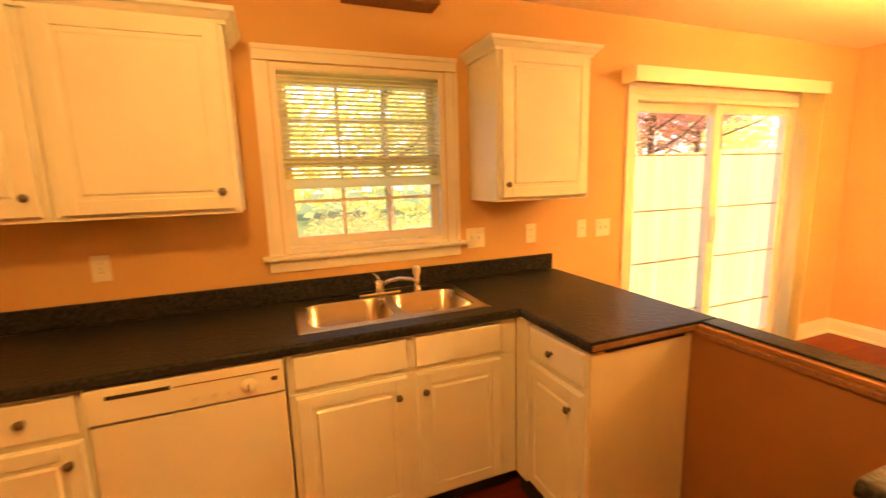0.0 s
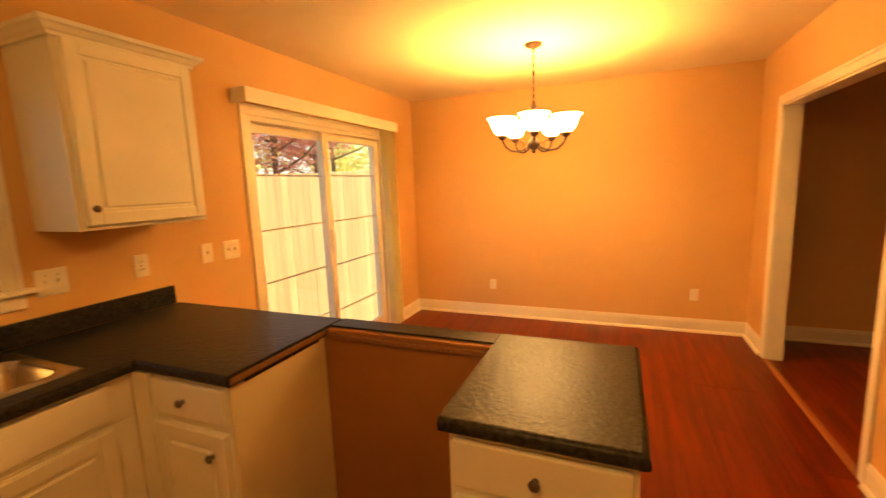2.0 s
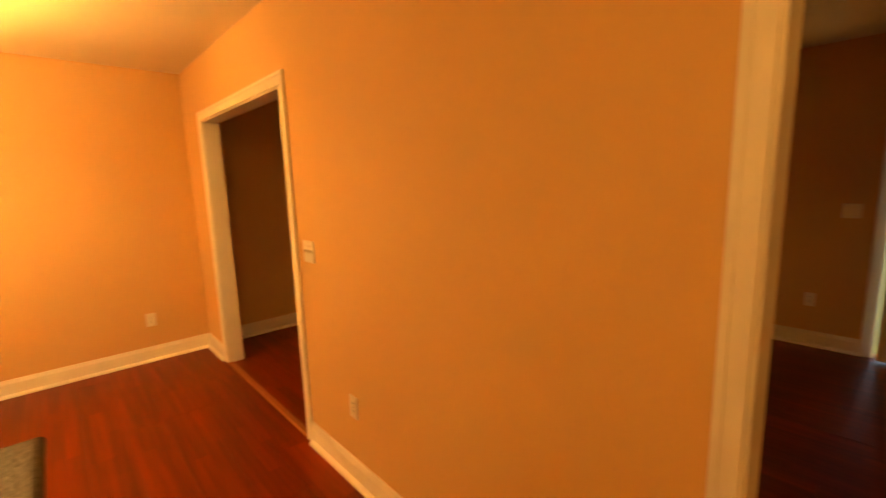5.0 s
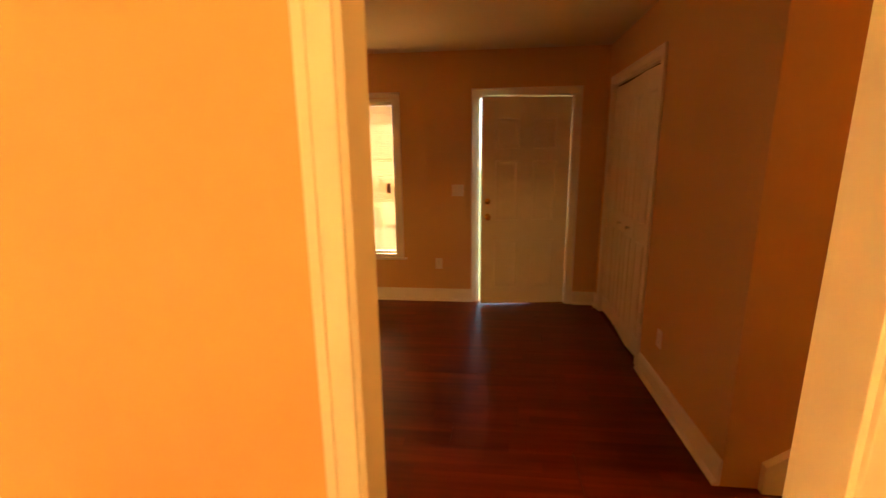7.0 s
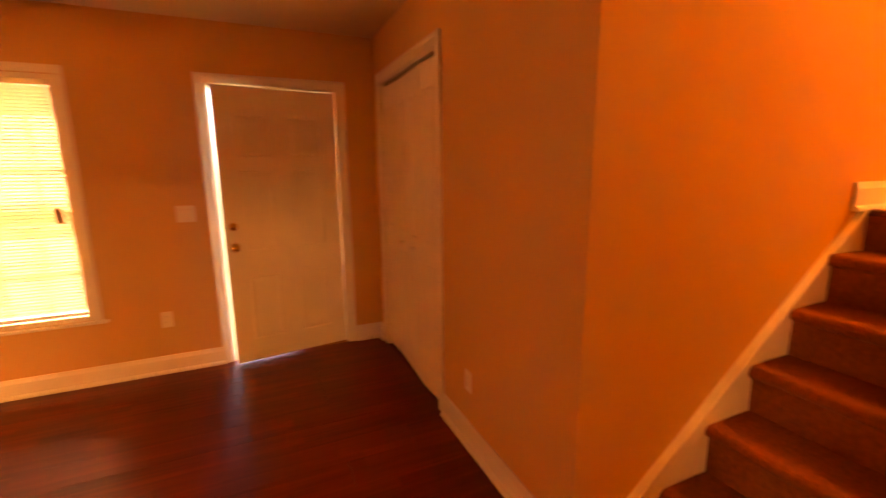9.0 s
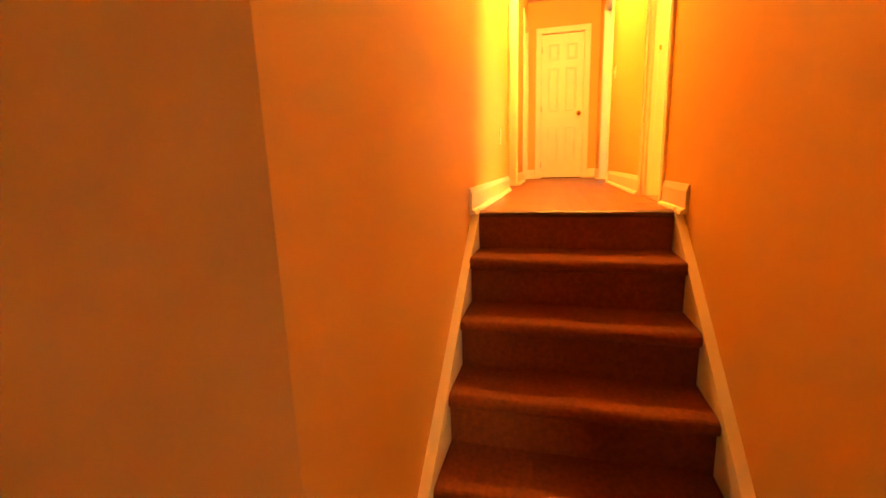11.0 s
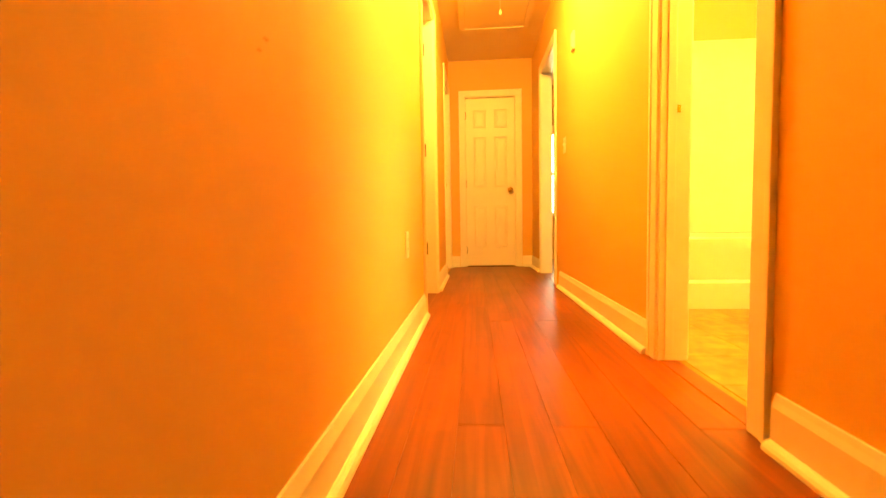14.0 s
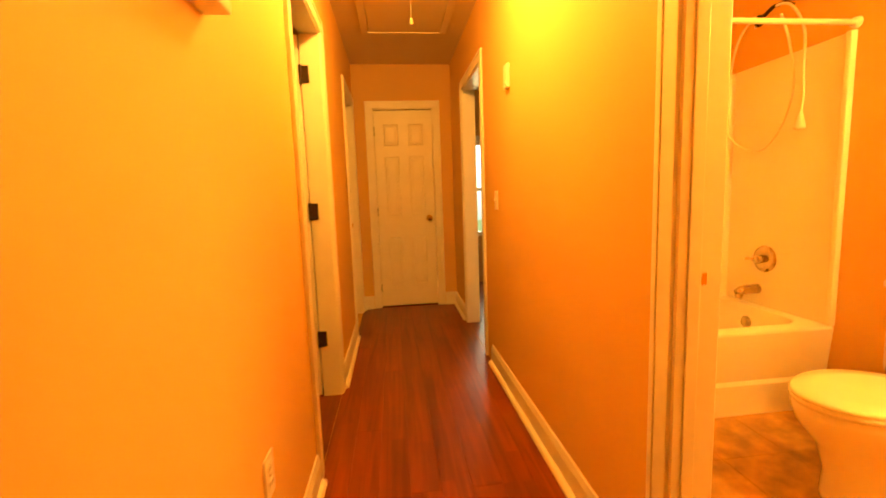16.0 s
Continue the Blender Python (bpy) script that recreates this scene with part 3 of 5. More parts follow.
# room door, swung open into the dark room
door("door_room", 0.71, 2.005, pose(LD[0] + 0.02, LS - 0.108, H, 0, 0, -172), "white six-panel door standing open into a dark room", 0.65)
door("door_room_far", 0.67, 2.005, pose(LD2[1] - 0.02, LS - 0.055, H, 0, 0, 180), "closed white six-panel door on the hall", 0.06)
door("door_bedroom", 0.70, 2.005, pose(RD[1] - 0.02, -3.44, H, 0, 0, 89), "white six-panel bedroom door standing wide open", 0.64)


def hinge_plate(at, name="door_hinge"):
    x, y, z = at
    bm = box(x - 0.002, x + 0.003, y - 0.035, y + 0.002, z - 0.045, z + 0.045, 0.001)
    lathe([(0.0, -0.048), (0.007, -0.048), (0.007, 0.048), (0.0, 0.048)], (x + 0.006, y - 0.040, z), "z", 10, bm)
    return part("hinge", bm, BRONZE, room_jamb, "dark bronze butt hinge")


ORIGIN[room_jamb.name] = Vector((0, 0, 0))
for z in (0.345, 1.075, 1.805):
    hinge_plate((LD[0] + 0.0205, LS - 0.064, H + z))
solid("strike_plate", box(BD[0] + 0.018, BD[0] + 0.0205, -3.510, -3.498, H + 0.915, H + 0.943, 0.001), BRASS, "small brass strike plate on the bathroom door lining", "strike plate")

# front door: hinge at its west side, turned a little into the room
leaf = new("door_front")
ORIGIN[leaf.name] = Vector((0, 0, 0))
tagged(leaf, "white steel six-panel front door, slightly ajar", "door", kind="structure")
part("leaf", box(0, 0.845, -0.044, 0, 0.014, 2.015, 0.003), TRIM, leaf)
for p in panel_rows(0.845, 2.0, ((0.09, 0.335), (0.40, 0.43), (0.46, 0.79), (0.83, 0.93))[0:1] + ((0.43, 0.72), (0.77, 0.91))):
    part("panel", raised(*p, 0.0, 1), TRIM, leaf)
part("door_knob", lathe(knob_profile(), (0.785, 0.0, 0.90), "y"), BRASS, leaf, "polished brass knob", True)
part("deadbolt", lathe([(0, 0.022), (0.02, 0.02), (0.028, 0.008), (0.03, 0)], (0.785, 0.0, 1.05), "y"), BRASS, leaf, "brass deadbolt", True)
leaf.matrix_world = pose(FD[0] + 0.022, F - 0.015, 0, 0, 0, 8.5)

# closet: two folding leaves on each side, pushed slightly out of line
closet = tagged(new("door_closet"), "white panelled bifold closet doors, slightly bowed out", "door", kind="structure")
ORIGIN[closet.name] = Vector((0, 0, 0))
hinge_y = [-6.80, -6.53, -6.27, -6.00, -5.742]
hinge_x = [CX - 0.045, CX - 0.055, CX - 0.045, CX - 0.028, CX - 0.045]
for k in range(4):
    y0, y1, x0, x1 = hinge_y[k], hinge_y[k + 1], hinge_x[k], hinge_x[k + 1]
    w = math.hypot(y1 - y0, x1 - x0) - 0.004
    bm = box(0, w, -0.028, 0, 0.02, 2.046, 0.002)
    turn = pose(x0, y0, 0, 0, 0, math.degrees(math.atan2(y1 - y0, x1 - x0)))
    m2 = turn @ pose(0, 0, 0)
    bmesh.ops.transform(bm, matrix=m2, verts=bm.verts)
    part("bifold_leaf", bm, TRIM, closet)
    for z0, z1 in ((0.16, 0.86), (1.0, 1.90)):
        pb = raised(0.055, w - 0.055, z0, z1, -0.028, -1)
        bmesh.ops.transform(pb, matrix=m2, verts=pb.verts)
        part("panel", pb, TRIM, closet)
    if k in (1, 2):
        kb = lathe([(r, -d - 0.028) for r, d in knob_profile(0.5)], (w / 2, 0, 0.93), "y", 12)
        bmesh.ops.transform(kb, matrix=m2, verts=kb.verts)
        part("pull_knob", kb, TRIM, closet, "", True)
# track coloured near-black to give the shaded gap above the leaves
part("track", box(CX - 0.07, CX - 0.035, -6.80, -5.74, 2.052, 2.066), DARK, closet, "top track, near-black for the shaded gap")

# ---- windows ----
def window(name, x0, x1, z0, z1, y_in, out, label, grid=(3, 2), stool=0.05, w=0.07, apron=True, st=0.04):
    """A double-hung window in a wall along x. y_in is the room face, out the way outdoors (+1 or -1)."""
    ob = tagged(new(name), label, "window", kind="structure")
    ORIGIN[ob.name] = Vector((0, 0, 0))
    y = lambda d: y_in + out * d
    yb = lambda a, b: sorted((y(a), y(b)))
    fr = bmesh.new()
    for a, b, c, d in ((x0, x0 + 0.03, z0, z1), (x1 - 0.03, x1, z0, z1), (x0 + 0.03, x1 - 0.03, z1 - 0.03, z1), (x0 + 0.03, x1 - 0.03, z0, z0 + 0.03)):
        box(a, b, *yb(0.0, 0.13), c, d, 0.002, fr)
    part("window_frame", fr, TRIM, ob)
    zm = (z0 + z1) / 2
    for lo, hi, d0 in ((z0 + 0.03, zm + 0.02, 0.055), (zm - 0.02, z1 - 0.03, 0.09)):
        s = bmesh.new()
        a0, a1 = x0 + 0.03, x1 - 0.03
        for a, b, c, d in ((a0, a0 + st, lo, hi), (a1 - st, a1, lo, hi), (a0 + st, a1 - st, hi - st, hi), (a0 + st, a1 - st, lo, lo + (st + 0.005))):
            box(a, b, *yb(d0, d0 + 0.03), c, d, 0.003, s)
        sash = part("sash", s, TRIM, ob)
        for k in range(1, grid[0]):
            xx = a0 + st + (a1 - a0 - 2 * st) * k / grid[0]
            part("muntin", box(xx - 0.008, xx + 0.008, *yb(d0 + 0.008, d0 + 0.022), lo + (st + 0.005), hi - st, 0.002), TRIM, sash)
        for k in range(1, grid[1]):
            zz = lo + (st + 0.005) + (hi - lo - (2 * st + 0.005)) * k / grid[1]
            part("muntin", box(a0 + st, a1 - st, *yb(d0 + 0.009, d0 + 0.021), zz - 0.008, zz + 0.008, 0.002), TRIM, sash)
        g = part("pane", box(a0 + (st - 0.005), a1 - (st - 0.005), *yb(d0 + 0.013, d0 + 0.017), lo + st, hi - (st - 0.005)), GLASS, sash)
        g.visible_shadow = False
    cs = bmesh.new()
    for dep, i0, i1 in ((0.016, 0.004, w), (0.023, w - 0.022, w + 0.001)):
        q = sorted((y_in, y_in - out * dep))
        box(x0 - i1, x0 - i0, *q, z0 - 0.001, z1, 0.003, cs)
        box(x1 + i0, x1 + i1, *q, z0 - 0.001, z1, 0.003, cs)
        box(x0 - i1, x1 + i1, *q, z1 + i0, z1 + i1, 0.003, cs)
    part("casing", cs, TRIM, ob)
    part("window_sill", box(x0 - w - 0.03, x1 + w + 0.03, *sorted((y_in + out * 0.05, y_in - out * stool)), z0 - 0.022, z0 - 0.002, 0.006), TRIM, ob)
    if apron:
        part("apron", box(x0 - w - 0.005, x1 + w + 0.005, *sorted((y_in, y_in - out * 0.014)), z0 - 0.085, z0 - 0.023, 0.004), TRIM, ob)
    return ob


window("window_1", *KW, 0.0, 1, "white double-hung kitchen window with divided panes over the sink")
window("window_2", *LW, F, -1, "white double-hung living-room window beside the front door", stool=0.035, w=0.05, apron=False, st=0.02)
window("window_3", *LW2, F, -1, "white double-hung living-room window, blind closed", stool=0.035, w=0.05, apron=False, st=0.02)


def blind(name, x0, x1, z_top, z_bottom, y, pitch, tilt, label, out=1, material=None):
    """A horizontal slat blind; out is the side of the outdoors."""
    ob = thing(name, ((x0 + x1) / 2, y, z_bottom), label, "blind")
    part("headrail", box(x0, x1, y - 0.02, y + 0.02, z_top - 0.035, z_top, 0.003), material or BLIND, ob)
    z = z_top - 0.05
    slat_w = 0.025
    while z > z_bottom + 0.03:
        a = radians(tilt)
        bm = bmesh.new()
        cross = [(-1, 0.0), (-0.4, 0.0022), (0.4, 0.0022), (1, 0.0)]
        rows = []
        for x in (x0 + 0.004, x1 - 0.004):
            rows.append([bm.verts.new((x, y + (c * slat_w / 2) * math.cos(a) - h * math.sin(a), z + (c * slat_w / 2) * math.sin(a) + h * math.cos(a))) for c, h in cross])
        for q in range(3):
            bm.faces.new((rows[0][q], rows[0][q + 1], rows[1][q + 1], rows[1][q]))
        bmesh.ops.solidify(bm, geom=bm.faces[:], thickness=0.0008)
        part("slat", bm, material or BLIND, ob)
        z -= pitch
    part("bottom_rail", box(x0, x1, y - 0.014, y + 0.014, z_bottom, z_bottom + (0.05 if tilt < 40 else 0.022), 0.004), material or BLIND, ob)
    for x in (x0 + 0.12, x1 - 0.12):
        part("ladder_cord", tube([(x, y - out * 0.014, z_top - 0.03), (x, y - out * 0.014, z_bottom + 0.01)], 0.0012, 5), material or BLIND, ob)
    part("tilt_wand", tube([(x0 + 0.05, y - out * 0.025, z_top - 0.03), (x0 + 0.05, y - out * 0.03, (z_top * 0.55 + z_bottom * 0.45))], 0.004, 6), GLASS, ob)
    return ob


blind("window_blind", KW[0] + 0.005, KW[1] - 0.005, KW[3] - 0.002, 1.455, 0.022, 0.021, 30, "white mini blind, half lowered with open slats, in the kitchen window")
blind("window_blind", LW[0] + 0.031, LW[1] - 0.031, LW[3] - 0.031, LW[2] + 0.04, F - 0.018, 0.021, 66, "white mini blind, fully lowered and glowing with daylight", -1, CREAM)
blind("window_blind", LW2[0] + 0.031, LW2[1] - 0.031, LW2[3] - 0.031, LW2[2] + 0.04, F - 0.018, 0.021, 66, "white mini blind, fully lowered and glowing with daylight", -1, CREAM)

# bedroom window, seen as a bright strip
bw = tagged(new("window_4"), "white bedroom window with divided panes, bright daylight", "window", kind="structure")
ORIGIN[bw.name] = Vector((0, 0, 0))
fr = bmesh.new()
for a, b, c, d in ((BW[0], BW[0] + 0.05, BW[2], BW[3]), (BW[1] - 0.05, BW[1], BW[2], BW[3]), (BW[0] + 0.05, BW[1] - 0.05, BW[3] - 0.05, BW[3]), (BW[0] + 0.05, BW[1] - 0.05, BW[2], BW[2] + 0.05), (BW[0] + 0.05, BW[1] - 0.05, 2.43, 2.47)):
    box(-6.99, -6.93, a, b, c, d, 0.003, fr)
part("window_frame", fr, TRIM, bw)
g = part("pane", box(-6.962, -6.958, BW[0] + 0.04, BW[1] - 0.04, BW[2] + 0.04, BW[3] - 0.04), GLASS, bw)
g.visible_shadow = False
casing("casing_bedroom_window", "x", -6.9, 1, *BW, label="white painted window casing")

# sliding patio door
sd = tagged(new("door_patio"), "white sliding glass patio door with grid bars", "door", kind="structure")
ORIGIN[sd.name] = Vector((0, 0, 0))
x0, x1, z0, z1 = SD
fr = bmesh.new()
for a, b, c, d in ((x0, x0 + 0.035, z0, z1), (x1 - 0.035, x1, z0, z1), (x0 + 0.035, x1 - 0.035, z1 - 0.04, z1), (x0 + 0.035, x1 - 0.035, z0, z0 + 0.035)):
    box(a, b, 0.0, 0.14, c, d, 0.003, fr)
part("frame", fr, TRIM, sd)
mid = (x0 + x1) / 2
for a0, a1, y in ((x0 + 0.035, mid + 0.045, 0.085), (mid - 0.045, x1 - 0.035, 0.035)):
    s = bmesh.new()
    lo, hi = z0 + 0.035, z1 - 0.04
    for a, b, c, d in ((a0, a0 + 0.07, lo, hi), (a1 - 0.07, a1, lo, hi), (a0 + 0.07, a1 - 0.07, hi - 0.06, hi), (a0 + 0.07, a1 - 0.07, lo, lo + 0.09)):
        box(a, b, y, y + 0.035, c, d, 0.004, s)
    panel = part("sliding_panel", s, TRIM, sd)
    g = part("pane", box(a0 + 0.065, a1 - 0.065, y + 0.015, y + 0.02, lo + 0.085, hi - 0.055), GLASS, panel)
    g.visible_shadow = False
    for z in (0.42, 0.83, 1.21, 1.60):
        part("grid_bar", box(a0 + 0.07, a1 - 0.07, y + 0.012, y + 0.023, z - 0.005, z + 0.005, 0.001), GRIDBAR, panel)
part("handle", box(mid - 0.03, mid + 0.0, 0.005, 0.035, 0.95, 1.15, 0.008), TRIM, sd, "white pull handle")
casing("casing_patio", "y", 0.0, -1, *SD, label="white painted patio door casing")
valance = thing("blind_valance", (4.15, -0.06, 2.04), "white boxed valance over the patio door", "valance")
part("front_board", box(3.19, 5.13, -0.125, -0.113, 2.035, 2.125, 0.002), TRIM, valance)
part("end_board", box(3.19, 3.202, -0.112, -0.001, 2.035, 2.125, 0.002), TRIM, valance)
part("end_board", box(5.118, 5.13, -0.112, -0.001, 2.035, 2.125, 0.002), TRIM, valance)
part("track", box(3.23, 5.09, -0.09, -0.03, 2.07, 2.10, 0.002), BLIND, valance)
vb = thing("vertical_blind", (4.97, -0.06, 0.03), "white vertical blind slats drawn together beside the patio door", "blind")
for k in range(11):
    xx = 4.95 + 0.0150 * k
    bm = box(-0.0008, 0.0008, -0.044, 0.044, 0.05, 2.055)
    bmesh.ops.transform(bm, matrix=pose(xx, -0.062, 0, 0, 0, -14 + random.uniform(-5, 5)), verts=bm.verts)
    part("slat", bm, BLIND, vb)

# ---- kitchen ----
KNOB = [(0.0, 0.026), (0.010, 0.025), (0.0145, 0.020), (0.0145, 0.016), (0.008, 0.011), (0.006, 0.004), (0.009, 0.0)]


def front(name, parent, axis, face, out, a0, a1, z0, z1, knob=None, flat=False, thick=0.018):
    """A cabinet door or drawer front on a face; knob is its (a, z)."""
    def place(bm):
        if axis == "x":
            for v in bm.verts:
                a, d, z = v.co
                v.co = (face + d, a, z)
        else:
            for v in bm.verts:
                v.co.y += face
        return bm

    bm = box(a0, a1, -thick, 0, z0, z1, 0.005)
    ob = part(name, place(bm), CAB, parent)
    if not flat:
        inset = 0.052
        fr = bmesh.new()
        for b0, b1, c0, c1 in ((a0 + 0.003, a0 + inset, z0 + 0.003, z1 - 0.003), (a1 - inset, a1 - 0.003, z0 + 0.003, z1 - 0.003), (a0 + inset, a1 - inset, z1 - inset, z1 - 0.003), (a0 + inset, a1 - inset, z0 + 0.003, z0 + inset)):
            box(b0, b1, -thick - 0.008, -thick + 0.001, c0, c1, 0.003, fr)
        part("frame", place(fr), CAB, ob)
        part("panel", place(raised(a0 + inset + 0.004, a1 - inset - 0.004, z0 + inset + 0.004, z1 - inset - 0.004, -thick, -1, 0.014, 0.005, 0.0005)), CAB, ob)
    if knob:
        part("knob", place(lathe([(r, -thick - (0.0 if flat else 0.007) - d) for r, d in KNOB], (knob[0], 0, knob[1]), "y", 14)), NICKEL, ob, "round dark nickel knob", True)
    return ob


CROWN = [(0, 0), (0.012, 0), (0.014, 0.012), (0.022, 0.018), (0.034, 0.034), (0.044, 0.040), (0.046, 0.056), (0, 0.056)]


def upper_cabinet(x0, x1, z0, z1, doors, left_crown, right_crown, label):
    ob = thing("wall_cabinet", ((x0 + x1) / 2, -0.15, z0), label, "cabinet", "wall cabinets")
    bm = box(x0, x1, -0.312, -0.001, z0 + 0.012, z1, 0.002)
    part("body", bm, CAB, ob)
    part("light_rail", box(x0, x1, -0.312, -0.292, z0, z0 + 0.0115, 0.001), CAB, ob)
    part("side_rail", box(x0, x0 + 0.018, -0.291, -0.001, z0, z0 + 0.0115, 0.001), CAB, ob)
    part("side_rail", box(x1 - 0.018, x1, -0.291, -0.001, z0, z0 + 0.0115, 0.001), CAB, ob)
    for a0, a1, kn in doors:
        front("cabinet_door", ob, "y", -0.313, -1, a0, a1, z0 + 0.018, z1 - 0.015, kn)
    n = len(CROWN)
    cb = bmesh.new()
    path = []
    if left_crown:
        path.append(((x0, -0.001), (-1, 0)))
        path.append(((x0, -0.312), (-1, -1)))
    else:
        path.append(((x0, -0.312), (0, -1)))
    if right_crown:
        path.append(((x1, -0.312), (1, -1)))
        path.append(((x1, -0.001), (1, 0)))
    else:
        path.append(((x1, -0.312), (0, -1)))
    rings = [[cb.verts.new((p[0] + o[0] * d, p[1] + o[1] * d, z1 - 0.014 + h)) for d, h in CROWN] for p, o in path]
    for a, b in zip(rings, rings[1:]):
        for k in range(n):
            cb.faces.new((a[k], a[(k + 1) % n], b[(k + 1) % n], b[k]))
    cb.faces.new(rings[0])
    cb.faces.new(rings[-1])
    part("crown_moulding", cb, CAB, ob)
    return ob


upper_cabinet(0.378, 0.972, 1.375, 2.09, [(0.402, 0.955, (0.915, 1.462))], False, True, "white painted wall cabinet with one panelled door and crown moulding")
upper_cabinet(-0.748, 0.374, 1.375, 2.09, [(-0.72, -0.195, (-0.23, 1.462)), (-0.185, 0.352, (0.318, 1.462))], False, False, "white painted double wall cabinet with panelled doors")
upper_cabinet(2.128, 2.682, 1.362, 2.092, [(2.150, 2.664, (2.177, 1.447))], True, True, "white wall cabinet with one panelled door beside the window")


def base_carcass(ob, x0, x1, y_front, y_back, toe=0.10):
    bm = box(x0, x1, y_front, y_back, toe, 0.868, 0.002)
    part("body", bm, CAB, ob)
    # toe board near-black: the recess's shade is put into its colour
    part("toe_kick", box(x0, x1, y_front + 0.06, y_back, 0.0, toe, 0.001), DARK, ob, "recessed toe kick, its shade painted near-black")


bc = thing("base_cabinet", (0.2, -0.3, 0), "white base cabinet with drawer over panelled door", "cabinet", "base cabinets")
base_carcass(bc, 0.06, 0.472, -0.602, -0.001)
front("drawer", bc, "y", -0.603, -1, 0.09, 0.462, 0.725, 0.852, (0.325, 0.795), True)
front("cabinet_door", bc, "y", -0.603, -1, 0.09, 0.462, 0.125, 0.700, (0.425, 0.635))
bc = thing("base_cabinet", (-0.35, -0.3, 0), "white base cabinet with drawers over two panelled doors", "cabinet", "base cabinets")
base_carcass(bc, -0.748, 0.056, -0.602, -0.001)
for a0, a1, k in ((-0.72, -0.345, -0.38), (-0.335, 0.04, -0.30)):
    front("drawer", bc, "y", -0.603, -1, a0, a1, 0.725, 0.852, ((a0 + a1) / 2, 0.79), True)
    front("cabinet_door", bc, "y", -0.603, -1, a0, a1, 0.125, 0.700, (k, 0.635))

dw = thing("dishwasher", (0.78, -0.3, 0), "white built-in dishwasher with dial control panel", "dishwasher")
part("body", box(0.482, 1.076, -0.595, -0.01, 0.02, 0.866), APPL, dw)
part("door", box(0.484, 1.074, -0.622, -0.594, 0.135, 0.732, 0.006), APPL, dw)
part("kick_panel", box(0.484, 1.074, -0.56, -0.53, 0.005, 0.125, 0.003), APPL, dw)
cp = part("control_panel", box(0.484, 1.074, -0.632, -0.594, 0.742, 0.862, 0.007), APPL, dw)
part("vent_slot", box(0.54, 0.72, -0.6335, -0.628, 0.822, 0.836, 0.002), DARK, cp, "dark vent slot")
part("handle_groove", box(0.73, 1.06, -0.6335, -0.628, 0.826, 0.830, 0.001), RAWEDGE, cp)
part("dial", lathe([(0.0, -0.652), (0.012, -0.652), (0.016, -0.645), (0.024, -0.640), (0.027, -0.631)], (0.955, 0, 0.786), "y", 20), APPL, cp, "round timer dial", True)
part("dial_mark", box(0.953, 0.957, -0.654, -0.651, 0.776, 0.800), NICKEL, cp)
for xx, w in ((0.78, 0.016), (0.835, 0.022), (0.885, 0.012)):
    part("button", box(xx, xx + w, -0.637, -0.630, 0.764, 0.776, 0.002), PLASTIC, cp)
part("button", box(1.03, 1.05, -0.636, -0.630, 0.79, 0.805, 0.002), NICKEL, cp)

sb = thing("sink_base_cabinet", (1.56, -0.3, 0), "white sink cabinet with false fronts and two panelled doors", "cabinet", "base cabinets")
part("body", box(1.082, 2.0595, -0.602, -0.001, 0.10, 0.70, 0.002), CAB, sb)
part("face_rail", box(1.082, 2.0595, -0.602, -0.575, 0.7005, 0.868, 0.002), CAB, sb)
# near-black again, for the shade below the sink cabinet
part("toe_kick", box(1.082, 2.0595, -0.542, -0.001, 0.0, 0.0995, 0.001), DARK, sb, "recessed toe kick, its shade painted near-black")
for a0, a1, k in ((1.105, 1.540, 1.495), (1.578, 1.975, 1.610)):
    front("false_drawer", sb, "y", -0.603, -1, a0, a1, 0.725, 0.852, None, True)
    front("cabinet_door", sb, "y", -0.603, -1, a0, a1, 0.125, 0.695, (k, 0.618))

pc = thing("peninsula_cabinet", (2.33, -0.6, 0), "white peninsula base cabinet with drawer, door and plain end panel", "cabinet", "base cabinets")
base_carcass(pc, 2.085, 2.56, -1.058, -0.604)
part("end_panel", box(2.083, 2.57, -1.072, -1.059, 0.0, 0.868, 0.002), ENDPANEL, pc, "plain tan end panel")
front("drawer", pc, "x", 2.084, -1, -1.045, -0.700, 0.725, 0.852, (-0.860, 0.788), True)
front("cabinet_door", pc, "x", 2.084, -1, -1.045, -0.700, 0.125, 0.695, (-0.985, 0.615))
part("corner_filler", box(2.060, 2.084, -0.690, -0.604, 0.10, 0.868, 0.002), CAB, pc)

ic = thing("end_cabinet", (2.33, -2.05, 0), "white end base cabinet with a wide drawer", "cabinet", "base cabinets")
base_carcass(ic, 2.085, 2.56, -2.285, -1.835)
front("drawer", ic, "x", 2.084, -1, -2.270, -1.850, 0.725, 0.852, (-2.06, 0.788), True)
front("cabinet_door", ic, "x", 2.084, -1, -2.270, -1.850, 0.125, 0.695, (-1.90, 0.615))

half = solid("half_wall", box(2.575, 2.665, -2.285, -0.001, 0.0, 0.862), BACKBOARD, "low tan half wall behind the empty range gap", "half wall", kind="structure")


def counter(name, bm, label):
    return solid(name, bm, COUNTER, label, "countertop", "countertops")


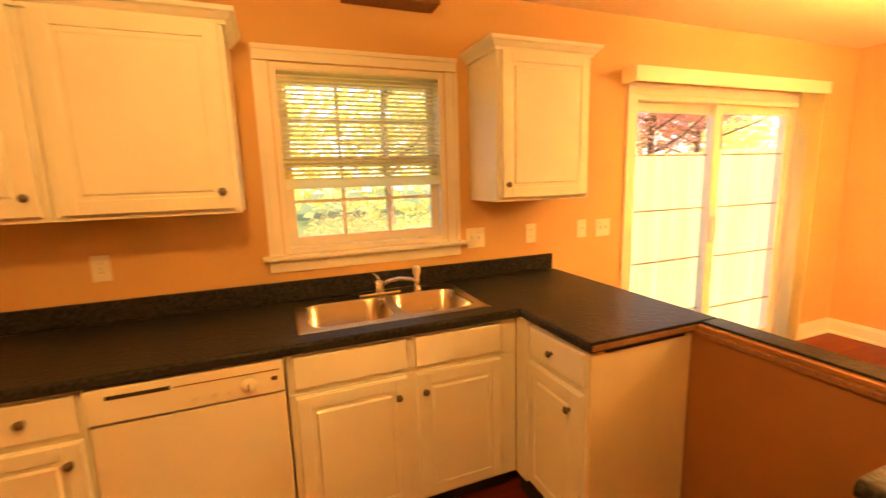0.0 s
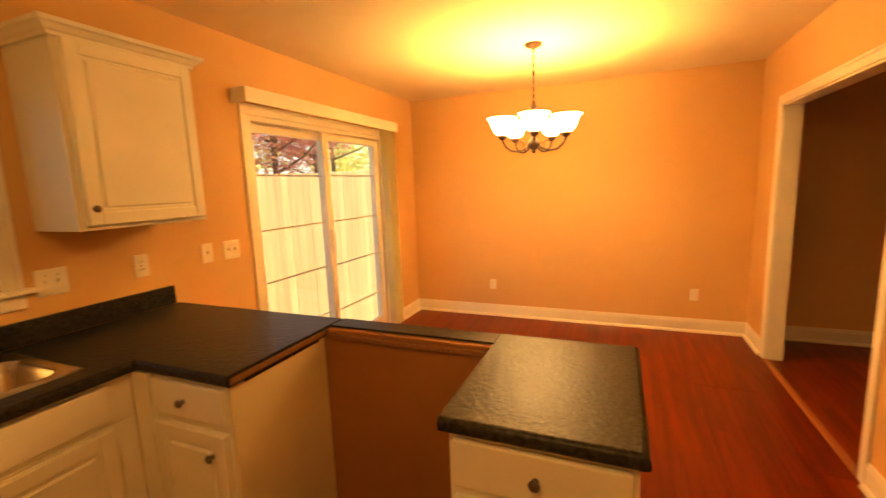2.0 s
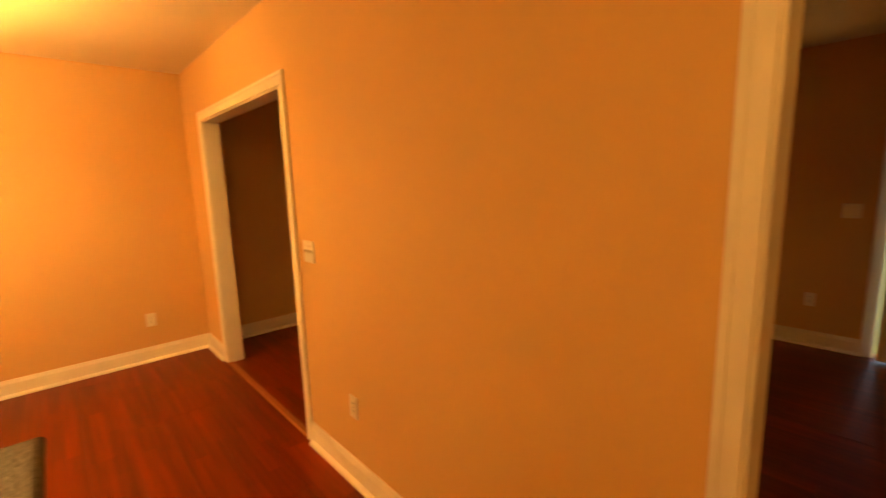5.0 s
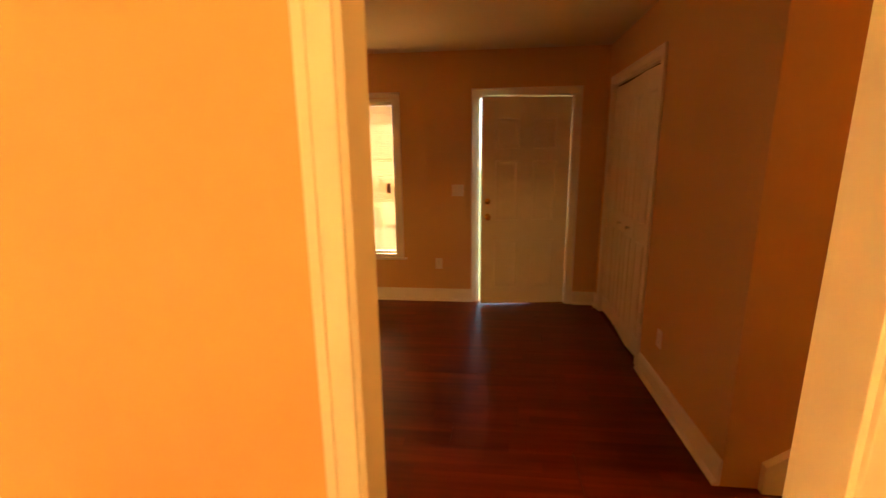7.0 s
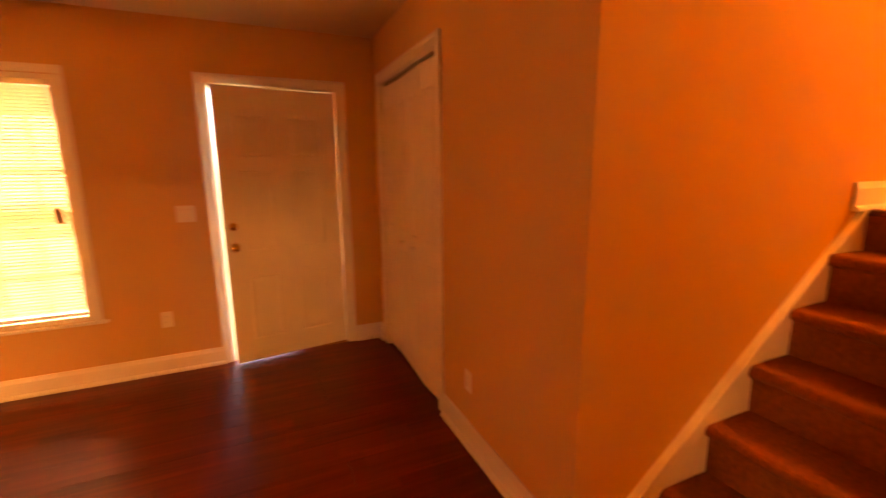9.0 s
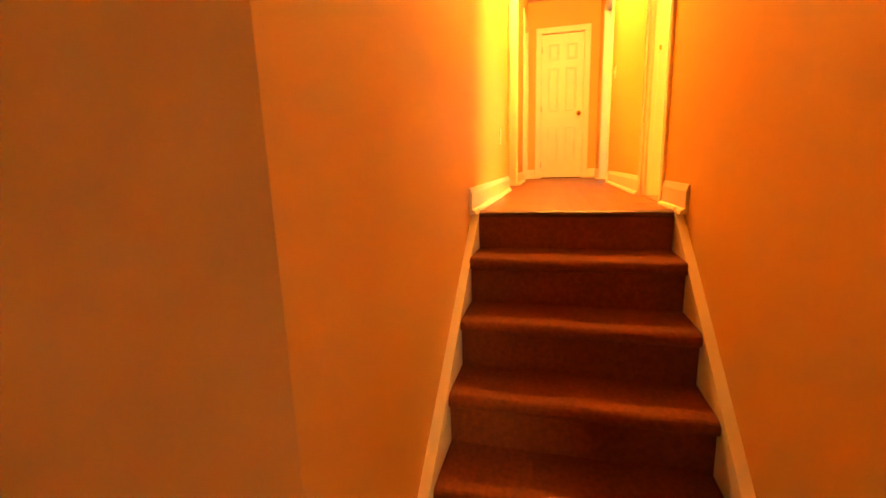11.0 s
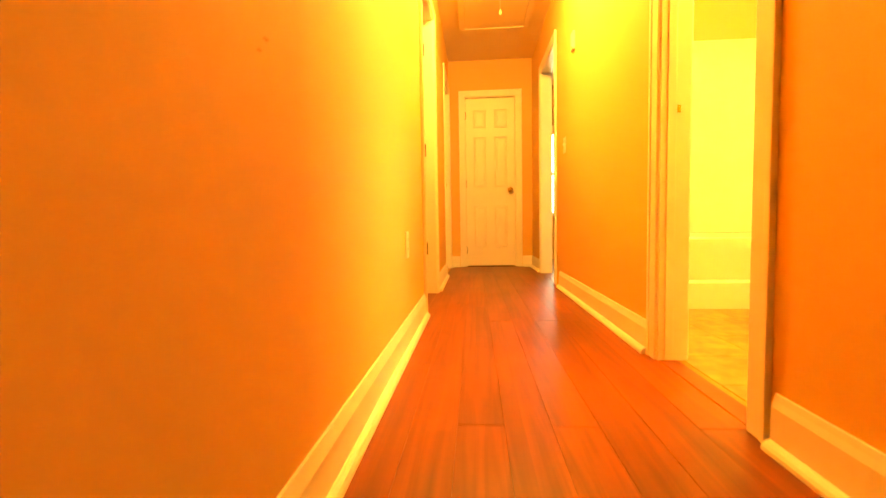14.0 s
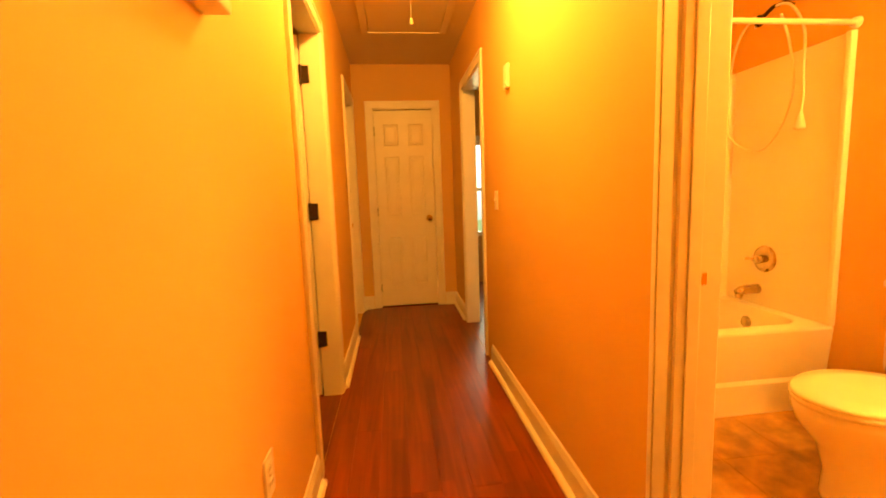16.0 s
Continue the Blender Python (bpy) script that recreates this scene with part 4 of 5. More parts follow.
def counter_run(x0, x1, y0, y1, z0=0.869, z1=0.910, radius=0.014, rounded=()):
    """A laminate top whose named sides (w, e, s, n) are rolled."""
    bm = box(x0, x1, y0, y1, z0, z1)
    picks = []
    for e in bm.edges:
        c = (e.verts[0].co + e.verts[1].co) / 2
        horizontal = abs(e.verts[0].co.z - e.verts[1].co.z) < 1e-6
        side = "w" if abs(c.x - x0) < 1e-5 else "e" if abs(c.x - x1) < 1e-5 else "s" if abs(c.y - y0) < 1e-5 else "n" if abs(c.y - y1) < 1e-5 else ""
        if horizontal and side in rounded:
            picks.append(e)
    if picks:
        bmesh.ops.bevel(bm, geom=picks, offset=radius, segments=5, profile=0.5, affect="EDGES")
    return bm


SX0, SX1, SY0, SY1 = 1.135, 1.965, -0.545, -0.075  # sink rim
xs, ys = (-0.748, SX0 + 0.02, SX1 - 0.02, 2.060, 2.70), (-1.080, -0.640, SY0 + 0.02, SY1 - 0.02, -0.022)
tops = bmesh.new()
grid = {(i, j): tops.verts.new((x, y, 0.910)) for i, x in enumerate(xs) for j, y in enumerate(ys)}
for i in range(4):
    for j in range(4):
        if (j == 0 and i < 3) or (i == 1 and j == 2):
            continue
        tops.faces.new((grid[i, j], grid[i + 1, j], grid[i + 1, j + 1], grid[i, j + 1]))
bmesh.ops.delete(tops, geom=[v for v in tops.verts if not v.link_faces], context="VERTS")
skin = bmesh.ops.extrude_face_region(tops, geom=tops.faces[:])
bmesh.ops.translate(tops, verts=[v for v in skin["geom"] if isinstance(v, bmesh.types.BMVert)], vec=(0, 0, -0.041))
rolled = []
for e in tops.edges:
    a, b = e.verts[0].co, e.verts[1].co
    if abs(a.z - b.z) < 1e-6:
        front_edge = abs(a.y + 0.640) < 1e-5 and abs(b.y + 0.640) < 1e-5 and max(a.x, b.x) < 2.061
        side_edge = abs(a.x - 2.060) < 1e-5 and abs(b.x - 2.060) < 1e-5 and max(a.y, b.y) < -0.639
        back_edge = abs(a.x - 2.70) < 1e-5 and abs(b.x - 2.70) < 1e-5
        if front_edge or side_edge or back_edge:
            rolled.append(e)
bmesh.ops.bevel(tops, geom=rolled, offset=0.014, segments=5, profile=0.5, affect="EDGES")
ct = thing("countertop", (0.95, -0.32, 0.869), "dark green speckled laminate counter with rolled edge around the sink", "countertop", "countertops")
part("laminate_top", tops, COUNTER, ct)
bs = box(-0.748, 2.675, -0.021, -0.001, 0.9105, 1.008, 0.005)
part("backsplash", bs, COUNTER, ct, "low upstand along the wall")
isl = counter_run(2.055, 2.715, -2.305, -1.815, rounded="wes", radius=0.018)
counter("countertop", isl, "dark green laminate top of the end cabinet, with glare")
part("cut_edge", box(2.075, 2.69, -1.0855, -1.0805, 0.877, 0.898, 0.001), RAWEDGE, ct, "raw chipboard edge")
# no real batten: a near-black strip draws the shade under the cut edge
part("edge_shadow", box(2.14, 2.53, -1.0748, -1.0722, 0.858, 0.8685), DARK, ct, "dark strip for the shade in the gap under the edge")
ledge = thing("half_wall_cap", (2.62, -1.45, 0.862), "raw wood strips capping the low half wall", "wall cap")
part("board", box(2.558, 2.70, -1.812, -1.088, 0.863, 0.884, 0.003), RAWEDGE, ledge)
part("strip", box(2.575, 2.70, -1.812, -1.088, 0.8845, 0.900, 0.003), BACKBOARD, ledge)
part("laminate_strip", box(2.600, 2.70, -1.812, -1.088, 0.9005, 0.909, 0.003), COUNTER, ledge)
solid("wood_shoe_strip", box(2.560, 2.574, -1.83, -1.075, 0.0, 0.05, 0.003), RAWEDGE, "dark wood strip along the floor of the range gap", "trim strip")


def bowl(x0, x1, y0, y1, z, depth, r=0.07):
    """A pressed basin with rounded corners, open on top."""
    bm = bmesh.new()
    rings = []
    for inset, dz, rr in ((0, 0.0, r), (0.006, -0.008, r), (0.012, -depth * 0.75, r), (0.03, -depth * 0.95, r), (0.08, -depth, r * 0.8)):
        ring = []
        for cx, cy, a0 in ((x1 - rr - inset, y1 - rr - inset, 0), (x0 + rr + inset, y1 - rr - inset, 90), (x0 + rr + inset, y0 + rr + inset, 180), (x1 - rr - inset, y0 + rr + inset, 270)):
            for k in range(7):
                a = radians(a0 + 15 * k)
                ring.append(bm.verts.new((cx + rr * math.cos(a), cy + rr * math.sin(a), z + dz)))
        rings.append(ring)
    n = len(rings[0])
    for a, b in zip(rings, rings[1:]):
        for k in range(n):
            bm.faces.new((a[k], a[(k + 1) % n], b[(k + 1) % n], b[k]))
    bm.faces.new(rings[-1])
    return bm, [v.co.copy() for v in rings[0]]


sink = thing("kitchen_sink", (1.55, -0.3, 0.905), "double-bowl stainless steel drop-in sink", "sink")
zt = 0.9145
b1, ring1 = bowl(SX0 + 0.045, 1.545, SY0 + 0.04, SY1 - 0.09, zt, 0.17)
b2, ring2 = bowl(1.585, SX1 - 0.045, SY0 + 0.04, SY1 - 0.09, zt, 0.17)
part("basin", b1, STEEL, sink, "", True)
part("basin", b2, STEEL, sink, "", True)
deck = bmesh.new()
outer = [deck.verts.new((x, y, zt)) for x, y in ((SX0 + 0.012, SY0 + 0.012), (SX1 - 0.012, SY0 + 0.012), (SX1 - 0.012, SY1 - 0.012), (SX0 + 0.012, SY1 - 0.012))]
edges = [deck.edges.new((outer[k], outer[(k + 1) % 4])) for k in range(4)]
for ring in (ring1, ring2):
    vs = [deck.verts.new(c) for c in ring]
    edges += [deck.edges.new((vs[k], vs[(k + 1) % len(vs)])) for k in range(len(vs))]
bmesh.ops.triangle_fill(deck, edges=edges, use_beauty=True)
low = [deck.verts.new((x, y, 0.9105)) for x, y in ((SX0, SY0), (SX1, SY0), (SX1, SY1), (SX0, SY1))]
for k in range(4):
    deck.faces.new((outer[k], outer[(k + 1) % 4], low[(k + 1) % 4], low[k]))
part("rim", deck, STEEL, sink)
for cx in (1.365, 1.755):
    part("drain", lathe([(0.0, 0.004), (0.03, 0.004), (0.042, 0.008), (0.046, 0.002)], (cx, -0.30, zt - 0.17), "z", 20), CHROME, sink, "", True)

faucet = thing("kitchen_faucet", (1.55, -0.12, 0.9145), "low chrome faucet with single lever", "faucet")
part("deck_plate", box(1.45, 1.66, -0.145, -0.095, 0.915, 0.928, 0.006), CHROME, faucet)
part("column", lathe([(0.026, 0.925), (0.024, 0.97), (0.020, 0.985), (0.0, 0.992)], (1.555, -0.12, 0), "z", 18), CHROME, faucet, "", True)
part("spout", tube([(1.56, -0.12, 0.955), (1.59, -0.15, 0.985), (1.64, -0.20, 1.005), (1.69, -0.25, 1.005), (1.715, -0.275, 0.985)], 0.011, 10, taper=0.009), CHROME, faucet, "", True)
part("lever", tube([(1.555, -0.12, 0.988), (1.548, -0.10, 1.005), (1.535, -0.075, 1.015)], 0.009, 8, taper=0.006), CHROME, faucet, "", True)
spray = thing("sink_sprayer", (1.755, -0.12, 0.9145), "white side sprayer in its holder beside the faucet", "sprayer")
part("holder", lathe([(0.024, 0.915), (0.022, 0.925), (0.015, 0.935), (0.013, 0.945)], (1.755, -0.12, 0), "z", 16), CHROME, spray, "", True)
part("handle", lathe([(0.012, 0.94), (0.014, 0.985), (0.020, 1.005), (0.021, 1.03), (0.012, 1.042), (0.0, 1.044)], (1.755, -0.12, 0), "z", 16), PLASTIC, spray, "ivory plastic spray head", True)

klamp = thing("ceiling_light", (KLIGHT[0], KLIGHT[1], 2.44), "round flush glass ceiling light, lit", "ceiling light")
part("pan", lathe([(0.0, 2.439), (0.16, 2.439), (0.165, 2.42), (0.15, 2.415)], (*KLIGHT, 0), "z", 28), TRIM, klamp, "", True)
part("finial", lathe([(0.0, 2.30), (0.008, 2.302), (0.008, 2.32), (0.003, 2.325), (0.003, 2.43)], (*KLIGHT, 0), "z", 12), BRASS, klamp, "", True)
hl = thing("ceiling_light", (HLIGHT[0], HLIGHT[1], 3.68), "round flush glass ceiling light in the hall", "ceiling light")
part("pan", lathe([(0.0, 3.679), (0.16, 3.679), (0.165, 3.66), (0.15, 3.655)], (*HLIGHT, 0), "z", 28), TRIM, hl, "", True)
part("finial", lathe([(0.0, 3.54), (0.008, 3.542), (0.008, 3.56), (0.003, 3.565), (0.003, 3.67)], (*HLIGHT, 0), "z", 12), BRASS, hl, "", True)
vent = thing("high_shelf", (1.72, -0.08, 2.33), "brown wooden shelf board high above the window", "shelf")
part("board", box(1.47, 1.93, -0.13, -0.001, 2.318, 2.336, 0.003), RAWEDGE, vent)
part("cleat", box(1.50, 1.90, -0.022, -0.001, 2.336, 2.38, 0.003), RAWEDGE, vent)


def plate(name, axis, face, out, a, z, kind="outlet", gangs=1, label=None):
    """A wall plate with an outlet or switches."""
    w = 0.070 + 0.046 * (gangs - 1)
    def P(bm):
        if axis == "x":
            for v in bm.verts:
                aa, d, zz = v.co
                v.co = (face + out * d, a + aa, z + zz)
        else:
            for v in bm.verts:
                aa, d, zz = v.co
                v.co = (a + aa, face + out * d, z + zz)
        return bm
    at = (face, a, z - 0.057) if axis == "x" else (a, face, z - 0.057)
    ob = thing(name, at, label or ("ivory duplex outlet plate on a tan wall" if kind == "outlet" else "ivory toggle switch plate on a tan wall"), "outlet" if kind == "outlet" else "switch", "wall plates")
    part("plate", P(box(-w / 2, w / 2, 0, 0.006, -0.057, 0.057, 0.003)), PLASTIC, ob)
    for g in range(gangs):
        c = (g - (gangs - 1) / 2) * 0.046
        if kind == "outlet":
            for zz in (-0.02, 0.02):
                sock = part("socket", P(box(c - 0.016, c + 0.016, 0.004, 0.008, zz - 0.013, zz + 0.013, 0.003)), PLASTIC, ob)
                for xx in (-0.006, 0.006):
                    part("slot", P(box(c + xx - 0.0012, c + xx + 0.0012, 0.0075, 0.0085, zz - 0.002, zz + 0.007)), DARK, sock)
        else:
            part("toggle", P(box(c - 0.005, c + 0.005, 0.004, 0.018, -0.004, 0.012, 0.002)), PLASTIC, ob)
        part("screw", P(lathe([(0.0, 0.0075), (0.003, 0.007), (0.0035, 0.005)], (c, 0, 0), "y", 8)) if kind == "outlet" else P(lathe([(0.0, 0.0075), (0.003, 0.007), (0.0035, 0.005)], (c, 0, 0.03), "y", 8)), BRASS, ob)
    return ob


plate("wall_outlet", "y", 0, -1, 0.386, 1.15)
plate("wall_switch", "y", 0, -1, 2.155, 1.143, "switch", 2)
plate("wall_outlet", "y", 0, -1, 2.528, 1.141)
plate("wall_outlet", "y", 0, -1, 2.907, 1.145, "switch")
plate("wall_switch", "y", 0, -1, 3.077, 1.14, "switch", 2)
plate("wall_outlet", "x", 5.71, -1, -0.935, 0.362)
plate("wall_outlet", "x", 5.71, -1, -2.91, 0.365)
plate("wall_switch", "y", KS, 1, 3.447, 1.134, "switch", 2)
plate("wall_outlet", "y", KS, 1, 3.09, 0.41)

# ---- chandelier ----
cx, cy = CHAND
ch = thing("chandelier", (cx, cy, 1.69), "five-arm bronze chandelier with lit frosted bell shades", "chandelier")
part("canopy", lathe([(0.0, 2.439), (0.062, 2.439), (0.060, 2.425), (0.035, 2.412), (0.012, 2.405), (0.0, 2.404)], (cx, cy, 0), "z", 24), BRONZE, ch, "", True)
chain = part("chain", tube([(cx, cy, 2.41), (cx, cy, 2.06)], 0.004, 6), BRONZE, ch)
for k in range(14):
    zc = 2.40 - 0.026 * k
    loop = []
    for q in range(13):
        a = 2 * math.pi * q / 12
        u, w = 0.008 * math.cos(a), 0.017 * math.sin(a)
        loop.append((cx + (u if k % 2 else 0), cy + (0 if k % 2 else u), zc + w))
    part("chain_link", tube(loop, 0.0022, 5), BRONZE, chain)
part("column", lathe([(0.0, 2.06), (0.010, 2.055), (0.014, 2.03), (0.030, 2.02), (0.012, 2.00), (0.010, 1.97), (0.036, 1.955), (0.012, 1.94), (0.013, 1.85), (0.022, 1.83), (0.016, 1.80), (0.038, 1.775), (0.046, 1.75), (0.024, 1.725), (0.012, 1.705), (0.016, 1.698), (0.0, 1.688)], (cx, cy, 0), "z", 20), BRONZE, ch, "", True)
for n in range(5):
    a = radians(47 + 72 * n)
    c, s = math.cos(a), math.sin(a)
    pts = [(cx + r * c, cy + r * s, z) for r, z in ((0.015, 1.76), (0.06, 1.725), (0.11, 1.705), (0.17, 1.712), (0.21, 1.745), (0.228, 1.775), (0.23, 1.80))]
    arm = part("arm", tube(pts, 0.0075, 8), BRONZE, ch, "", True)
    curl = [(cx + (0.10 + 0.03 * math.cos(q)) * c, cy + (0.10 + 0.03 * math.cos(q)) * s, 1.745 + 0.03 * math.sin(q)) for q in [0.5 * k - 1.5 for k in range(10)]]
    leaf_line = [(cx + r * c, cy + r * s, z) for r, z in ((0.010, 1.972), (0.030, 1.990), (0.052, 1.998), (0.066, 1.990), (0.062, 1.978), (0.052, 1.982))]
    part("leaf_scroll", tube(leaf_line, 0.005, 6, taper=0.0025), BRONZE, ch, "", True)
    part("scroll", tube(curl, 0.004, 6, taper=0.002), BRONZE, arm, "", True)
    part("cup", lathe([(0.006, 1.785), (0.026, 1.798), (0.032, 1.814), (0.024, 1.823), (0.0, 1.824)], (cx + 0.23 * c, cy + 0.23 * s, 0), "z", 16), BRONZE, arm, "", True)
    sh = lathe([(0.026, 1.824), (0.046, 1.832), (0.064, 1.856), (0.074, 1.886), (0.086, 1.916), (0.104, 1.938), (0.100, 1.940), (0.082, 1.918), (0.070, 1.887), (0.060, 1.858), (0.043, 1.837), (0.024, 1.830)], (cx + 0.23 * c, cy + 0.23 * s, 0), "z", 28)
    part("shade", sh, SHADE, arm, "lit frosted glass bell shade", True)

# ---- living room ----
plate("wall_outlet", "y", F, 1, 3.80, 0.40)
plate("wall_switch", "y", F, 1, 1.665, 1.15, "switch", 2)
plate("wall_outlet", "y", F, 1, 1.86, 0.40)
plate("wall_outlet", "x", CX, 1, -5.35, 0.36)
reg = thing("floor_register", (3.52, -6.86, 0.0), "brown metal floor register below the window", "vent")
part("frame", box(3.37, 3.67, -6.91, -6.80, 0.0, 0.006, 0.002), BRONZE, reg)
for k in range(12):
    part("louver", box(3.385 + 0.0235 * k, 3.396 + 0.0235 * k, -6.895, -6.815, 0.0055, 0.009, 0.001), DARK, reg)
solid("sash_lock_tag", box(2.345, 2.385, F - 0.012, F - 0.004, 1.12, 1.22, 0.002), REDUCER, "small brown tag hanging on the blind cord", "tag")

# ---- upper hall ----
plate("wall_outlet", "y", LS, 1, -2.50, H + 0.44)
plate("wall_switch", "y", LN, -1, -3.99, H + 1.10, "switch")
th = thing("thermostat", (-3.69, LN, H + 1.68), "slim white thermostat on the hall wall", "thermostat")
part("case", box(-3.73, -3.66, LN - 0.018, LN, H + 1.68, H + 1.80, 0.006), PLASTIC, th)
part("lever", box(-3.70, -3.68, LN - 0.024, LN - 0.017, H + 1.70, H + 1.72, 0.002), PLASTIC, th)
cm = thing("door_chime", (-2.28, LS, H + 1.50), "white box-shaped door chime on the hall wall", "door chime")
part("case", box(-2.37, -2.17, LS, LS + 0.055, H + 1.50, H + 1.66, 0.006), TRIM, cm)
part("grille", box(-2.35, -2.19, LS + 0.054, LS + 0.058, H + 1.53, H + 1.56, 0.001), PLASTIC, cm)
for zx, zz, ln in ((-1.28, 2.035, 0.012), (-1.262, 2.012, 0.008)):
    solid("wall_scuff", box(zx - ln, zx, LS, LS + 0.0008, zz, zz + 0.004, 0.0003), mat("scuff", (0.46, 0.27, 0.115), 0.8), "short dark scuff mark on the hall wall", "scuff mark", "wall scuffs")
hatch = tagged(new("attic_hatch"), "flush white attic ladder hatch with trim frame", "hatch", kind="structure")
ORIGIN[hatch.name] = Vector((0, 0, 0))
hx0, hx1, hy0, hy1, hz = -5.00, -3.62, -4.32, -3.76, 3.68
part("panel", box(hx0 + 0.006, hx1 - 0.006, hy0 + 0.006, hy1 - 0.006, hz - 0.010, hz - 0.001, 0.002), CEIL, hatch)
fr = bmesh.new()
for a in ((hx0 - 0.055, hx0, hy0 - 0.055, hy1 + 0.055), (hx1, hx1 + 0.055, hy0 - 0.055, hy1 + 0.055), (hx0, hx1, hy0 - 0.055, hy0), (hx0, hx1, hy1, hy1 + 0.055)):
    box(*a, hz - 0.018, hz - 0.001, 0.004, fr)
part("trim_frame", fr, CEIL, hatch)
cord = thing("pull_cord", (-4.30, -4.02, 3.46), "white pull cord with plastic bell hanging from the hatch", "pull cord")
part("string", tube([(-4.30, -4.02, 3.67), (-4.30, -4.02, 3.49)], 0.002, 6), PLASTIC, cord)
part("bell", lathe([(0.003, 3.50), (0.008, 3.495), (0.012, 3.468), (0.010, 3.462), (0.0, 3.46)], (-4.30, -4.02, 0), "z", 12), PLASTIC, cord, "", True)

# ---- bathroom ----
tub = thing("bathtub", (-3.64, -2.7, H), "white fibreglass bathtub with stepped apron", "bathtub")
TX0, TX1, TY0, TY1, TZ = -4.018, -3.272, -3.463, -2.042, H + 0.425
bm, ring = bowl(TX0 + 0.06, TX1 - 0.075, TY0 + 0.09, TY1 - 0.07, TZ, 0.34, 0.12)
part("basin", bm, FIBRE, tub, "", True)
deck = bmesh.new()
outer = [deck.verts.new((x, y, TZ)) for x, y in ((TX0, TY0), (TX1, TY0), (TX1, TY1), (TX0, TY1))]
edges = [deck.edges.new((outer[k], outer[(k + 1) % 4])) for k in range(4)]
vs = [deck.verts.new(c) for c in ring]
edges += [deck.edges.new((vs[k], vs[(k + 1) % len(vs)])) for k in range(len(vs))]
bmesh.ops.triangle_fill(deck, edges=edges, use_beauty=True)
part("rim", deck, FIBRE, tub)
part("apron", prism([(TX1, TZ - 0.001), (TX1 + 0.006, TZ - 0.012), (TX1 + 0.004, TZ - 0.03), (TX1 - 0.016, H + 0.17), (TX1 + 0.002, H + 0.155), (TX1 + 0.002, H + 0.0), (TX1 - 0.05, H), (TX1 - 0.05, TZ - 0.001)], "y", TY0, TY1), FIBRE, tub)
part("overflow_plate", lathe([(0.0, -0.012), (0.03, -0.011), (0.036, -0.004), (0.037, 0.0)], (-3.705, TY1 - 0.082, H + 0.325), "y", 20), BROWNCHROME, tub, "chrome overflow plate", True)
sur = thing("tub_surround", (-3.64, -2.0, TZ), "glossy white moulded shower surround", "shower surround")
SZ = H + 1.822
part("back_panel", box(TX0, TX0 + 0.02, TY0 + 0.002, TY1 - 0.021, TZ + 0.001, SZ, 0.006), FIBRE, sur)
part("faucet_panel", box(TX0, TX1 - 0.002, TY1 - 0.02, TY1 + 0.001, TZ + 0.001, SZ, 0.006), FIBRE, sur)
part("end_panel", box(TX0 + 0.021, TX1 - 0.002, TY0, TY0 + 0.02, TZ + 0.001, SZ, 0.006), FIBRE, sur)
part("edge_flange", box(TX1 - 0.02, TX1 + 0.012, TY1 - 0.032, TY1 + 0.001, TZ + 0.002, SZ + 0.004, 0.008), FIBRE, sur)
part("corner_cove", lathe([(0.05, TZ + 0.002), (0.05, SZ - 0.005)], (TX0 + 0.03, TY1 - 0.03, 0), "z", 16), FIBRE, sur, "", True)
valve = thing("shower_valve", (-3.665, TY1 - 0.02, H + 0.71), "round chrome shower valve with lever handle", "shower valve")
part("escutcheon", lathe([(0.0, -0.016), (0.05, -0.014), (0.074, -0.006), (0.078, 0.0)], (-3.665, TY1 - 0.0205, H + 0.71), "y", 28), BROWNCHROME, valve, "", True)
part("handle", lathe([(0.0, -0.062), (0.020, -0.060), (0.026, -0.045), (0.022, -0.014)], (-3.665, TY1 - 0.0205, H + 0.71), "y", 20), BROWNCHROME, valve, "", True)
part("lever", tube([(-3.665, TY1 - 0.07, H + 0.71), (-3.71, TY1 - 0.08, H + 0.708), (-3.73, TY1 - 0.085, H + 0.705)], 0.009, 8), BROWNCHROME, valve, "", True)
spout = thing("tub_spout", (-3.705, TY1 - 0.02, H + 0.52), "chrome tub spout above the bathtub", "tub spout")
part("body", tube([(-3.705, TY1 - 0.02, H + 0.525), (-3.705, TY1 - 0.08, H + 0.525), (-3.705, TY1 - 0.125, H + 0.520), (-3.705, TY1 - 0.15, H + 0.505)], 0.030, 14, taper=0.026), BROWNCHROME, spout, "", True)
part("lip", lathe([(0.018, H + 0.475), (0.021, H + 0.485), (0.020, H + 0.505)], (-3.705, TY1 - 0.14, 0), "z", 14), BROWNCHROME, spout, "", True)
rod = thing("shower_rod", (TX1 + 0.01, -2.7, H + 1.86), "white shower curtain rod across the tub", "curtain rod")
part("bar", tube([(TX1 + 0.005, TY0 + 0.002, H + 1.858), (TX1 + 0.005, TY1 - 0.004, H + 1.858)], 0.0125, 12), TRIM, rod, "", True)
part("flange", lathe([(0.0, -0.02), (0.022, -0.018), (0.026, 0.0)], (TX1 + 0.005, TY1 - 0.001, H + 1.858), "y", 16), TRIM, rod, "", True)
head = thing("hand_shower", (-3.62, -2.0, H + 2.0), "chrome shower arm with white hand shower and looping hose", "shower head")
part("arm", tube([(-3.60, -2.042, H + 2.075), (-3.60, -2.090, H + 2.09), (-3.62, -2.140, H + 2.07), (-3.65, -2.180, H + 2.02)], 0.010, 10), BRONZE, head, "dark bronze shower arm", True)
part("bracket", lathe([(0.012, H + 1.985), (0.020, H + 1.995), (0.020, H + 2.03), (0.010, H + 2.04)], (-3.655, -2.185, 0), "z", 14), BRONZE, head, "", True)
